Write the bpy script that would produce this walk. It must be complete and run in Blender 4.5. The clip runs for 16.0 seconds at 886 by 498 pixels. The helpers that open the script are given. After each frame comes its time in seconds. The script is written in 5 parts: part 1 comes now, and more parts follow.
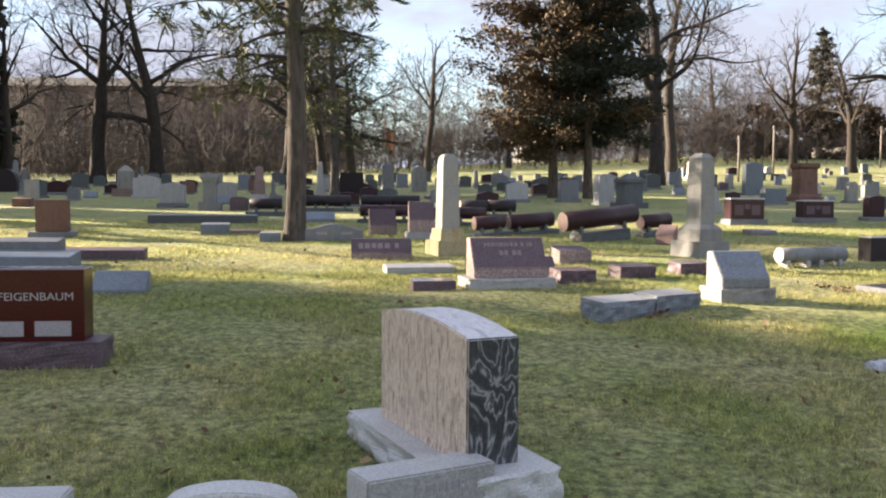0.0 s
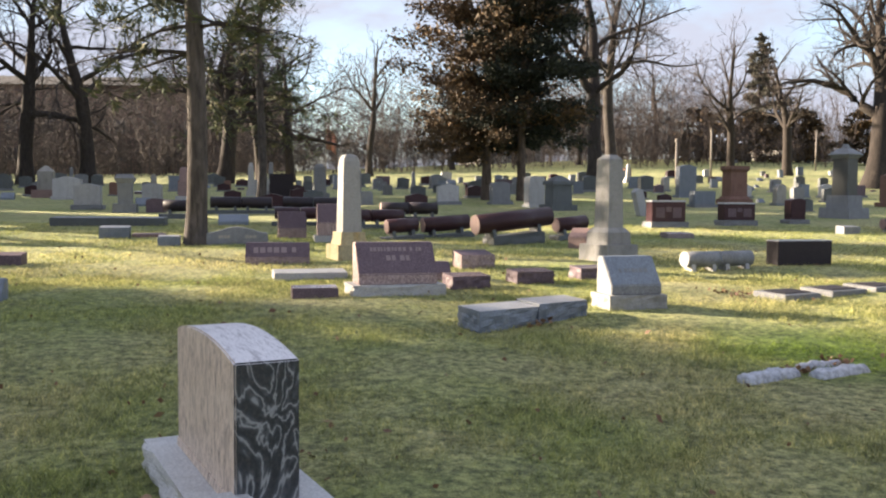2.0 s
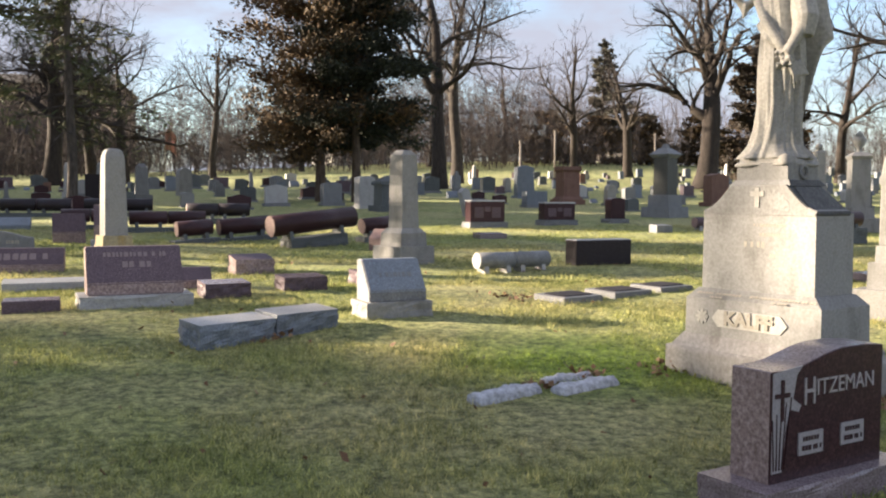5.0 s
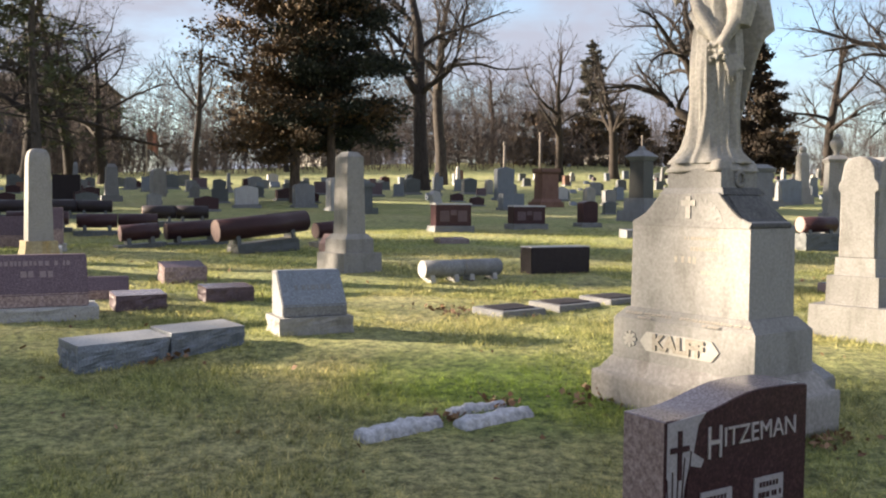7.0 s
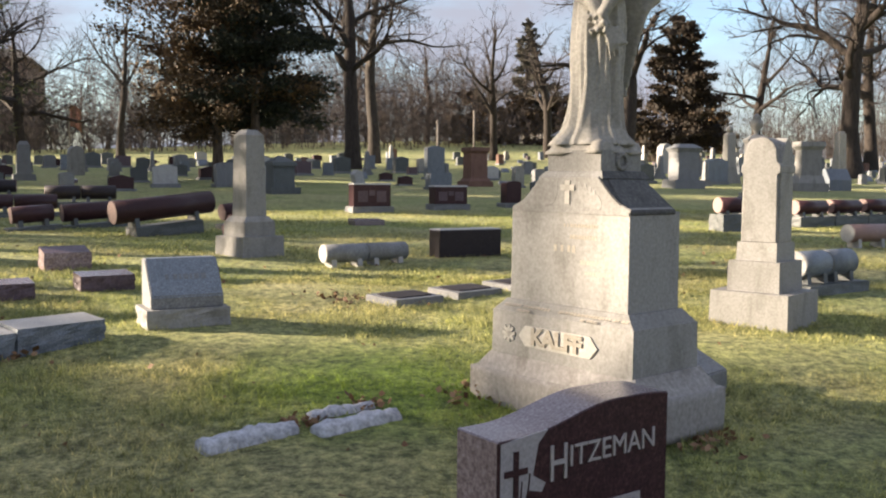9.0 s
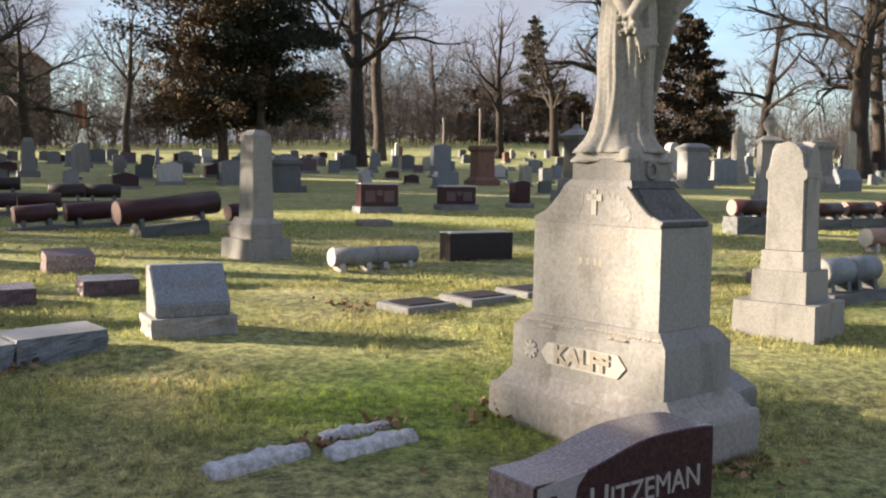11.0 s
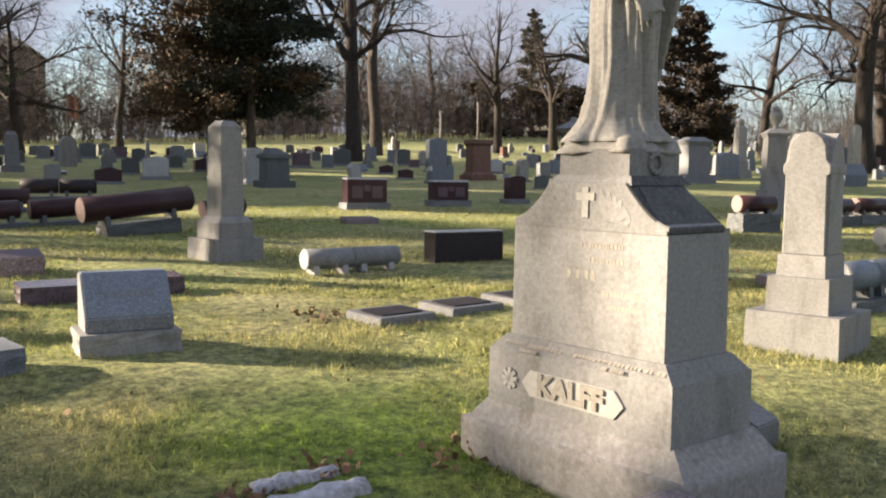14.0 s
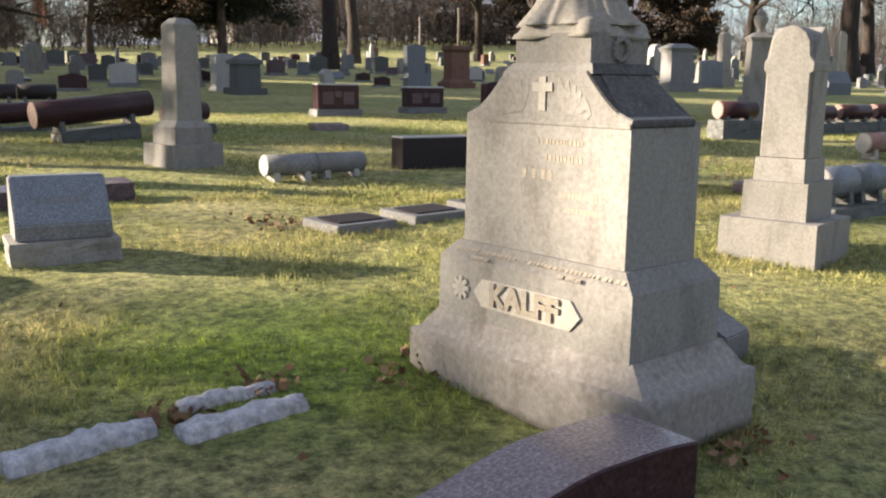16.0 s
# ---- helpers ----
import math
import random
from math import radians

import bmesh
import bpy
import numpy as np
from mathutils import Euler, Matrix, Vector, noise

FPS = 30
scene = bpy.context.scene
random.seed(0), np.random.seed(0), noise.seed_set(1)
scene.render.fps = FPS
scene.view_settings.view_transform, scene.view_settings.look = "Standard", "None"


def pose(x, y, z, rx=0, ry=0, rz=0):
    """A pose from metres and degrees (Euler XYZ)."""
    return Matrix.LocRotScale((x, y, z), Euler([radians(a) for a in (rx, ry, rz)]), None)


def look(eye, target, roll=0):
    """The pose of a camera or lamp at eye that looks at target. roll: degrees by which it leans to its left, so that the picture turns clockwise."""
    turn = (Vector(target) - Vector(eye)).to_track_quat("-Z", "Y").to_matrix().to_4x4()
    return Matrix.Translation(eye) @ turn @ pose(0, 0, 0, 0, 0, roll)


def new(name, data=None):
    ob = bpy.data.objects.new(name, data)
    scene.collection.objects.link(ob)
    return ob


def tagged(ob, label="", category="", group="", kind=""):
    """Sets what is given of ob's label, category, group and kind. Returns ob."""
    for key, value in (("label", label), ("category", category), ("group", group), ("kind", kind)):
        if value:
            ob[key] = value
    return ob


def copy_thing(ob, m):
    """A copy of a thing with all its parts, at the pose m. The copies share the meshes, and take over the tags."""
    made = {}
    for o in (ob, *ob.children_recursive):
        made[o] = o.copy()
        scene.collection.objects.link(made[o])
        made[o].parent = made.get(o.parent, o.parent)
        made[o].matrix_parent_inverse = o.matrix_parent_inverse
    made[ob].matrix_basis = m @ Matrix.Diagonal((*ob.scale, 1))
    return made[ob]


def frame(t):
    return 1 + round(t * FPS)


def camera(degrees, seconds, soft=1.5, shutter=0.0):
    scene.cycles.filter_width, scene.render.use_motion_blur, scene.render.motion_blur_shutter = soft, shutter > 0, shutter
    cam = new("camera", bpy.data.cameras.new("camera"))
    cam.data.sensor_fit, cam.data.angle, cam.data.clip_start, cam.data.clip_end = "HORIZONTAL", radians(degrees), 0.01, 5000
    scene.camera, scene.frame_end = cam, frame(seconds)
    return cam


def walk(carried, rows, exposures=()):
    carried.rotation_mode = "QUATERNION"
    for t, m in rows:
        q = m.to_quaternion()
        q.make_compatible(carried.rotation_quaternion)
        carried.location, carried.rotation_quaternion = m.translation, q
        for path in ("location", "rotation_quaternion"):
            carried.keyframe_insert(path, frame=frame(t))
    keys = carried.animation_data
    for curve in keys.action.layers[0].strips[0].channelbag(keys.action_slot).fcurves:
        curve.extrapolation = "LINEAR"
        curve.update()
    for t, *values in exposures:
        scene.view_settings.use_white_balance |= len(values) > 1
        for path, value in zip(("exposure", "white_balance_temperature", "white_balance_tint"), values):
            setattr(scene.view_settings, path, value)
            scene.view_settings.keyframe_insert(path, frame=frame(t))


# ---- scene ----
cam = camera(51.8, 16.0, 2.1)
METRES, EYE, TILT, LEAN, TURN = 4.9, 1.5, 0.0, 0.0, 0.0
ROWS = [
    (0.0, 0.0, 0.0, 0.0, 0.02, -3.43, -0.33),
    (0.5, 0.0299, 0.0192, 0.0017, -0.39, -3.37, -0.51),
    (1.0, 0.0637, 0.0496, 0.0013, -0.76, -3.54, -0.45),
    (1.5, 0.0954, 0.0745, 0.0028, -2.15, -3.35, -0.44),
    (2.0, 0.1318, 0.0894, 0.0013, -3.09, -3.29, -0.42),
    (2.5, 0.1677, 0.1051, -0.0008, -3.47, -3.23, -0.45),
    (3.0, 0.2011, 0.1311, -0.0036, -4.02, -3.46, -0.45),
    (3.5, 0.2308, 0.1599, -0.0073, -7.39, -3.21, -0.39),
    (4.0, 0.2656, 0.1839, -0.0099, -10.97, -3.18, -0.11),
    (6.5, 0.4395, 0.3259, -0.0011, -12.11, -3.04, -0.29),
    (7.0, 0.4664, 0.3406, 0.0015, -12.29, -3.03, -0.41),
    (7.5, 0.4898, 0.3685, 0.0055, -12.53, -3.23, -0.49),
    (8.0, 0.5169, 0.391, 0.0006, -14.64, -3.46, -0.29),
    (8.5, 0.5455, 0.4005, 0.002, -15.8, -4.49, -0.26),
    (9.0, 0.5606, 0.4019, 0.0077, -16.08, -4.35, -0.46),
    (11.5, 0.5591, 0.4639, 0.0189, -15.74, -4.58, -0.77),
    (12.0, 0.5672, 0.4775, 0.0181, -15.51, -4.67, -0.55),
    (12.5, 0.5943, 0.5024, 0.0216, -15.32, -4.88, -0.5),
    (13.0, 0.617, 0.5256, 0.0169, -15.35, -4.87, -0.67),
    (13.5, 0.6298, 0.5557, 0.0188, -15.59, -5.1, -0.83),
    (14.0, 0.6319, 0.5899, 0.0189, -15.81, -4.87, -0.72),
    (14.5, 0.6566, 0.6135, 0.0132, -16.0, -4.88, -0.49),
    (15.0, 0.6766, 0.6292, 0.0108, -16.32, -5.25, -0.59),
    (15.5, 0.6811, 0.6358, 0.0067, -16.69, -7.88, -0.88),
    (16.0, 0.6767, 0.6429, 0.0037, -16.92, -10.41, -0.79),
]
walk(cam, [(t, pose(0, 0, EYE, TILT, LEAN, TURN) @ pose(METRES * x, METRES * y, METRES * z, 90 + pitch, roll, yaw)) for t, x, y, z, yaw, pitch, roll in ROWS], [(0.0, 3.15), (3.0, 3.02), (7.0, 2.78), (16.0, 2.6)])

# ---- light and sky ----
SUN_AZ, SUN_EL = -67.0, 15.5      # degrees from +y towards +x, and above the horizon
sun_to = Vector((math.sin(radians(SUN_AZ)) * math.cos(radians(SUN_EL)), math.cos(radians(SUN_AZ)) * math.cos(radians(SUN_EL)), math.sin(radians(SUN_EL))))
sun = new("sun", bpy.data.lights.new("sun", "SUN"))
sun.data.energy, sun.data.angle, sun.data.color = 3.3, radians(0.9), (1.0, 0.82, 0.62)
sun.matrix_world = look(sun_to * 50, (0, 0, 0))

world = bpy.data.worlds.new("sky")
scene.world = world
world.use_nodes = True
wn, wl = world.node_tree.nodes, world.node_tree.links
wn.clear()
sky = wn.new("ShaderNodeTexSky")
sky.sky_type, sky.sun_disc = "NISHITA", False
sky.sun_elevation, sky.sun_rotation = radians(SUN_EL), radians(SUN_AZ)
sky.air_density, sky.dust_density, sky.ozone_density = 1.0, 0.6, 2.0
wco = wn.new("ShaderNodeTexCoord")
wmap = wn.new("ShaderNodeMapping")
wmap.inputs["Scale"].default_value = (1.0, 1.0, 2.6)
wno = wn.new("ShaderNodeTexNoise")
wno.inputs["Scale"].default_value, wno.inputs["Detail"].default_value, wno.inputs["Roughness"].default_value = 2.6, 7, 0.55
wramp = wn.new("ShaderNodeValToRGB")
wramp.color_ramp.elements[0].position, wramp.color_ramp.elements[1].position = 0.30, 0.52
wmix = wn.new("ShaderNodeMixRGB")
wmix.inputs[2].default_value = (1.70, 1.78, 2.14, 1)     # high even cloud
wbg = wn.new("ShaderNodeBackground")
wbg.inputs["Strength"].default_value = 0.05
wout = wn.new("ShaderNodeOutputWorld")
wl.new(wco.outputs["Generated"], wmap.inputs["Vector"])
wl.new(wmap.outputs["Vector"], wno.inputs["Vector"])
wl.new(wno.outputs["Fac"], wramp.inputs["Fac"])
wl.new(wramp.outputs["Color"], wmix.inputs[0])
wl.new(sky.outputs["Color"], wmix.inputs[1])
wl.new(wmix.outputs["Color"], wbg.inputs["Color"])
wl.new(wbg.outputs["Background"], wout.inputs["Surface"])

# ---- the lie of the land ----
KNOT_Y = (-30, 0, 4.5, 6, 7, 8.4, 11, 14.3, 18.5, 60, 130, 400)
KNOT_Z = (-0.35, 0.06, 0.27, 0.345, 0.43, 0.51, 0.60, 0.735, 0.895, 2.05, 4.3, 9.0)


def land(x, y):
    return np.interp(y, KNOT_Y, KNOT_Z) + 2.6 * np.exp(-0.5 * (((x - 38) / 32) ** 2 + ((y - 110) / 32) ** 2))


# ---- materials ----
def shader(name):
    m = bpy.data.materials.new(name)
    m.use_nodes = True
    n, l = m.node_tree.nodes, m.node_tree.links
    return m, n, l, n["Principled BSDF"]


def noise_node(n, l, co, scale, detail=4, rough=0.55, dist=0.0):
    t = n.new("ShaderNodeTexNoise")
    t.inputs["Scale"].default_value, t.inputs["Detail"].default_value = scale, detail
    t.inputs["Roughness"].default_value, t.inputs["Distortion"].default_value = rough, dist
    l.new(co, t.inputs["Vector"])
    return t.outputs["Fac"]


def ramp_node(n, l, fac, *stops):
    r = n.new("ShaderNodeValToRGB")
    e = r.color_ramp.elements
    while len(e) < len(stops):
        e.new(0.5)
    for el, (p, c) in zip(e, stops):
        el.position, el.color = p, (*c, 1)
    l.new(fac, r.inputs["Fac"])
    return r.outputs["Color"]


def mix_node(n, l, fac, a, b, how="MIX"):
    m = n.new("ShaderNodeMixRGB")
    m.blend_type = how
    for sock, v in ((m.inputs[0], fac), (m.inputs[1], a), (m.inputs[2], b)):
        if isinstance(v, (int, float)):
            sock.default_value = v
        elif isinstance(v, tuple):
            sock.default_value = (*v, 1)
        else:
            l.new(v, sock)
    return m.outputs["Color"]


def bump_node(n, l, b, height, strength, dist):
    u = n.new("ShaderNodeBump")
    u.inputs["Strength"].default_value, u.inputs["Distance"].default_value = strength, dist
    l.new(height, u.inputs["Height"])
    l.new(u.outputs["Normal"], b.inputs["Normal"])


def granite(name, light, dark, fleck, rough=0.5, stain=(0.5, 0.45, 0.38), stain_amount=0.35, bump=0.15, scale=90):
    """Speckled stone: crystals, cloudy tone, and weather stains with a shape of their own."""
    m, n, l, b = shader(name)
    co = n.new("ShaderNodeTexCoord").outputs["Object"]
    rnd = n.new("ShaderNodeObjectInfo").outputs["Random"]
    cloud = noise_node(n, l, co, 5, 5)
    grain = noise_node(n, l, co, scale, 3, 0.7)
    c = ramp_node(n, l, grain, (0.36, dark), (0.58, light), (0.75, fleck))
    c = mix_node(n, l, ramp_node(n, l, cloud, (0.35, (0, 0, 0)), (0.75, (0.6, 0.6, 0.6))), c, mix_node(n, l, 0.5, c, dark))
    streak = n.new("ShaderNodeMapping")
    streak.inputs["Scale"].default_value = (1, 1, 0.35)
    l.new(co, streak.inputs["Vector"])
    st = noise_node(n, l, streak.outputs["Vector"], 7, 6, 0.65, 0.4)
    sf = ramp_node(n, l, st, (0.50, (0, 0, 0)), (0.72, (stain_amount,) * 3))
    c = mix_node(n, l, sf, c, mix_node(n, l, 1.0, c, stain, "MULTIPLY"))
    hs = n.new("ShaderNodeHueSaturation")
    mr = n.new("ShaderNodeMapRange")
    mr.inputs["To Min"].default_value, mr.inputs["To Max"].default_value = 0.86, 1.12
    l.new(rnd, mr.inputs["Value"])
    l.new(mr.outputs["Result"], hs.inputs["Value"])
    l.new(c, hs.inputs["Color"])
    l.new(hs.outputs["Color"], b.inputs["Base Color"])
    rr = n.new("ShaderNodeMapRange")
    rr.inputs["To Min"].default_value, rr.inputs["To Max"].default_value = max(rough - 0.12, 0.05), min(rough + 0.12, 1)
    l.new(cloud, rr.inputs["Value"])
    l.new(rr.outputs["Result"], b.inputs["Roughness"])
    if bump:
        bump_node(n, l, b, mix_node(n, l, 0.5, grain, cloud), bump, 0.006)
    return m


LIMESTONE = granite("weathered_limestone", (0.268, 0.264, 0.255), (0.205, 0.20, 0.192), (0.312, 0.308, 0.298), 0.8, (0.42, 0.40, 0.37), 0.6, 0.22, 60)
LIMEWASH = granite("patchy_limestone", (0.34, 0.322, 0.312), (0.25, 0.237, 0.228), (0.43, 0.41, 0.40), 0.85, (0.5, 0.47, 0.44), 0.75, 0.3, 42)
STAIN_SHADE = granite("stained_shaded_limestone", (0.10, 0.10, 0.10), (0.055, 0.055, 0.058), (0.16, 0.155, 0.15), 0.85, (0.4, 0.4, 0.38), 0.6, 0.25, 50)
CREAM = granite("clean_cream_limestone", (0.44, 0.425, 0.39), (0.37, 0.355, 0.325), (0.48, 0.465, 0.43), 0.8, (0.6, 0.55, 0.5), 0.3, 0.15, 60)
MARBLE = granite("weathered_marble", (0.33, 0.315, 0.285), (0.24, 0.23, 0.21), (0.39, 0.375, 0.345), 0.75, (0.45, 0.43, 0.40), 0.55, 0.2, 50)
GREY = granite("grey_granite", (0.21, 0.215, 0.225), (0.11, 0.115, 0.125), (0.31, 0.31, 0.315), 0.6, (0.45, 0.43, 0.40), 0.4, 0.2)
BLUEGREY = granite("blue_grey_granite", (0.19, 0.22, 0.265), (0.10, 0.118, 0.145), (0.30, 0.33, 0.37), 0.5, (0.5, 0.48, 0.45), 0.4, 0.18)
PALE = granite("pale_granite", (0.43, 0.425, 0.42), (0.27, 0.27, 0.275), (0.54, 0.535, 0.525), 0.55, (0.5, 0.46, 0.4), 0.4, 0.2)
CLEAR = granite("light_granite", (0.62, 0.615, 0.61), (0.42, 0.42, 0.43), (0.74, 0.735, 0.73), 0.5, (0.6, 0.56, 0.5), 0.35, 0.2)
ROSE = granite("rose_granite", (0.145, 0.104, 0.122), (0.068, 0.047, 0.057), (0.24, 0.19, 0.21), 0.5, (0.5, 0.46, 0.42), 0.3, 0.12)
ROSEROUGH = granite("rough_rose_granite", (0.36, 0.275, 0.26), (0.17, 0.12, 0.115), (0.50, 0.42, 0.40), 0.85, (0.5, 0.46, 0.42), 0.4, 0.6, 45)
RED = granite("polished_red_granite", (0.078, 0.010, 0.011), (0.034, 0.005, 0.006), (0.12, 0.024, 0.022), 0.2, (0.6, 0.6, 0.6), 0.15, 0.0)
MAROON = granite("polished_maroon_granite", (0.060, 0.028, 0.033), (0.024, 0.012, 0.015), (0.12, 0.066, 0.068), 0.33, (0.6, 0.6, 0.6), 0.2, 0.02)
BLACK = granite("dark_granite", (0.034, 0.026, 0.032), (0.014, 0.011, 0.014), (0.07, 0.06, 0.065), 0.4, (0.6, 0.6, 0.6), 0.2, 0.03)
GREEN = granite("dark_green_grey_granite", (0.10, 0.112, 0.115), (0.05, 0.055, 0.06), (0.17, 0.18, 0.185), 0.55, (0.5, 0.5, 0.45), 0.4, 0.15)
BROWNRED = granite("red_brown_sandstone", (0.20, 0.110, 0.082), (0.12, 0.062, 0.047), (0.28, 0.17, 0.13), 0.8, (0.45, 0.4, 0.36), 0.5, 0.25)
YELLOW = granite("yellow_limestone", (0.42, 0.36, 0.22), (0.30, 0.26, 0.17), (0.55, 0.47, 0.24), 0.85, (0.75, 0.52, 0.12), 0.8, 0.3, 40)
PINK = granite("pink_granite", (0.30, 0.20, 0.18), (0.17, 0.105, 0.10), (0.40, 0.30, 0.28), 0.6, (0.5, 0.45, 0.4), 0.35, 0.15)
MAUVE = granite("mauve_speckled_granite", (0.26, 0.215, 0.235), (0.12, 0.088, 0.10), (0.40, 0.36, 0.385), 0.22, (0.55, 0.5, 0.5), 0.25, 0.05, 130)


def veined(name):
    """Banded gneiss: warm tan and pink on its weathered side, black with pale swirls in the fresh cut."""
    m, n, l, b = shader(name)
    co = n.new("ShaderNodeTexCoord").outputs["Object"]
    mp = n.new("ShaderNodeMapping")
    mp.inputs["Scale"].default_value = (1.0, 1.6, 0.7)
    mp.inputs["Rotation"].default_value = (0.45, 0.0, 0.0)
    l.new(co, mp.inputs["Vector"])
    swirl = noise_node(n, l, mp.outputs["Vector"], 2.6, 5, 0.45, 1.6)
    many = n.new("ShaderNodeMath")
    many.operation = "MULTIPLY"
    many.inputs[1].default_value = 62.0
    l.new(swirl, many.inputs[0])
    wave = n.new("ShaderNodeMath")
    wave.operation = "SINE"
    l.new(many.outputs[0], wave.inputs[0])
    lift = n.new("ShaderNodeMath")
    lift.operation = "MULTIPLY_ADD"
    lift.inputs[1].default_value, lift.inputs[2].default_value = 0.5, 0.5
    l.new(wave.outputs[0], lift.inputs[0])
    fine = noise_node(n, l, co, 70, 4, 0.7)
    band = ramp_node(n, l, lift.outputs[0], (0.0, (0.018, 0.022, 0.028)), (0.62, (0.036, 0.042, 0.050)), (0.88, (0.085, 0.092, 0.10)), (1.0, (0.27, 0.275, 0.28)))
    c = mix_node(n, l, ramp_node(n, l, fine, (0.45, (0, 0, 0)), (0.8, (0.35, 0.35, 0.35))), band, (0.17, 0.13, 0.12))
    l.new(c, b.inputs["Base Color"])
    b.inputs["Roughness"].default_value = 0.38
    bump_node(n, l, b, fine, 0.12, 0.004)
    return m


def tan_face(name, dark=(0.17, 0.125, 0.10), mid=(0.56, 0.43, 0.34), light=(0.82, 0.69, 0.58), blotch=0.55, along=(1.0, 1.0, 0.16)):
    """Streaked weathered gneiss; the streaks run along the axis with the smallest scale."""
    m, n, l, b = shader(name)
    co = n.new("ShaderNodeTexCoord").outputs["Object"]
    mp = n.new("ShaderNodeMapping")
    mp.inputs["Scale"].default_value = along
    l.new(co, mp.inputs["Vector"])
    st = noise_node(n, l, mp.outputs["Vector"], 34, 8, 0.8, 0.5)
    blot = noise_node(n, l, co, 9, 5, 0.6)
    fine = noise_node(n, l, co, 110, 3, 0.7)
    c = ramp_node(n, l, st, (0.38, dark), (0.45, mid), (0.505, light), (0.55, mid), (0.62, dark))
    c = mix_node(n, l, ramp_node(n, l, blot, (0.52, (0, 0, 0)), (0.70, (blotch,) * 3)), c, tuple(v * 1.3 for v in dark))
    c = mix_node(n, l, ramp_node(n, l, fine, (0.5, (0, 0, 0)), (0.7, (0.4,) * 3)), c, light)
    l.new(c, b.inputs["Base Color"])
    b.inputs["Roughness"].default_value = 0.5
    bump_node(n, l, b, fine, 0.15, 0.004)
    return m


GNEISS, TANFACE = veined("banded_black_gneiss"), tan_face("streaked_tan_gneiss")
STREAKED = tan_face("streaked_grey_gneiss", (0.34, 0.315, 0.335), (0.58, 0.55, 0.57), (0.76, 0.73, 0.74), 0.25, (0.12, 1.0, 1.0))


def plain(name, col, rough=0.7, vary=0.25, scale=12, bump=0.1, metal=0.0):
    m, n, l, b = shader(name)
    co = n.new("ShaderNodeTexCoord").outputs["Object"]
    f = noise_node(n, l, co, scale, 5, 0.6)
    lo, hi = tuple(v * (1 - vary) for v in col), tuple(min(v * (1 + vary), 1) for v in col)
    l.new(ramp_node(n, l, f, (0.3, lo), (0.7, hi)), b.inputs["Base Color"])
    b.inputs["Roughness"].default_value, b.inputs["Metallic"].default_value = rough, metal
    if bump:
        bump_node(n, l, b, f, bump, 0.02)
    return m


WORN = plain("worn_faint_letter", (0.23, 0.175, 0.175), 0.8, 0.2, 60, 0)
LETTER = plain("pale_engraved_letter", (0.34, 0.31, 0.31), 0.7, 0.15, 60, 0)
CARVED = plain("carved_stone_letter", (0.34, 0.31, 0.26), 0.85, 0.2, 60, 0)
PLATE = plain("frosted_grey_plate", (0.30, 0.28, 0.295), 0.6, 0.2, 80, 0.05)
BRONZE = plain("dark_bronze_plate", (0.030, 0.026, 0.030), 0.75, 0.35, 60, 0.1)
for dark in (BLACK, MAROON, ROSE, RED, BRONZE):
    dark.node_tree.nodes["Principled BSDF"].inputs["Specular IOR Level"].default_value = 0.22


def bark(name, lo, hi, scale=6, bump=0.8):
    m, n, l, b = shader(name)
    co = n.new("ShaderNodeTexCoord").outputs["Object"]
    mp = n.new("ShaderNodeMapping")
    mp.inputs["Scale"].default_value = (1, 1, 0.22)
    l.new(co, mp.inputs["Vector"])
    f = noise_node(n, l, mp.outputs["Vector"], scale * 3, 6, 0.65, 0.5)
    g = noise_node(n, l, co, scale * 0.4, 3)
    c = ramp_node(n, l, f, (0.35, lo), (0.65, hi))
    c = mix_node(n, l, ramp_node(n, l, g, (0.4, (0, 0, 0)), (0.7, (0.4,) * 3)), c, tuple(0.6 * (a + d) / 2 for a, d in zip(lo, hi)))
    l.new(c, b.inputs["Base Color"])
    b.inputs["Roughness"].default_value = 0.95
    bump_node(n, l, b, f, bump, 0.03)
    return m


PINEBARK = bark("pine_bark", (0.036, 0.029, 0.025), (0.118, 0.098, 0.085), 5)
OAKBARK = bark("oak_bark", (0.016, 0.012, 0.010), (0.055, 0.043, 0.036), 4)
GREYBARK = bark("grey_bark", (0.026, 0.021, 0.018), (0.075, 0.062, 0.053), 4)
CEDARBARK = bark("cedar_bark", (0.05, 0.036, 0.029), (0.16, 0.118, 0.09), 5)
TWIG = bark("grey_brown_twigs", (0.026, 0.020, 0.017), (0.066, 0.052, 0.044), 3, 0.2)
BRUSH = bark("far_bare_brush", (0.030, 0.023, 0.021), (0.085, 0.065, 0.057), 0.6, 0.0)


def foliage(name, a, b_, c_):
    m, n, l, b = shader(name)
    geo = n.new("ShaderNodeNewGeometry")
    co = n.new("ShaderNodeTexCoord").outputs["Object"]
    big = noise_node(n, l, co, 0.8, 3)
    c = ramp_node(n, l, geo.outputs["Random Per Island"], (0.0, a), (0.6, b_), (1.0, c_))
    c = mix_node(n, l, ramp_node(n, l, big, (0.4, (0, 0, 0)), (0.7, (0.5,) * 3)), c, a)
    l.new(c, b.inputs["Base Color"])
    b.inputs["Roughness"].default_value = 0.8
    return m


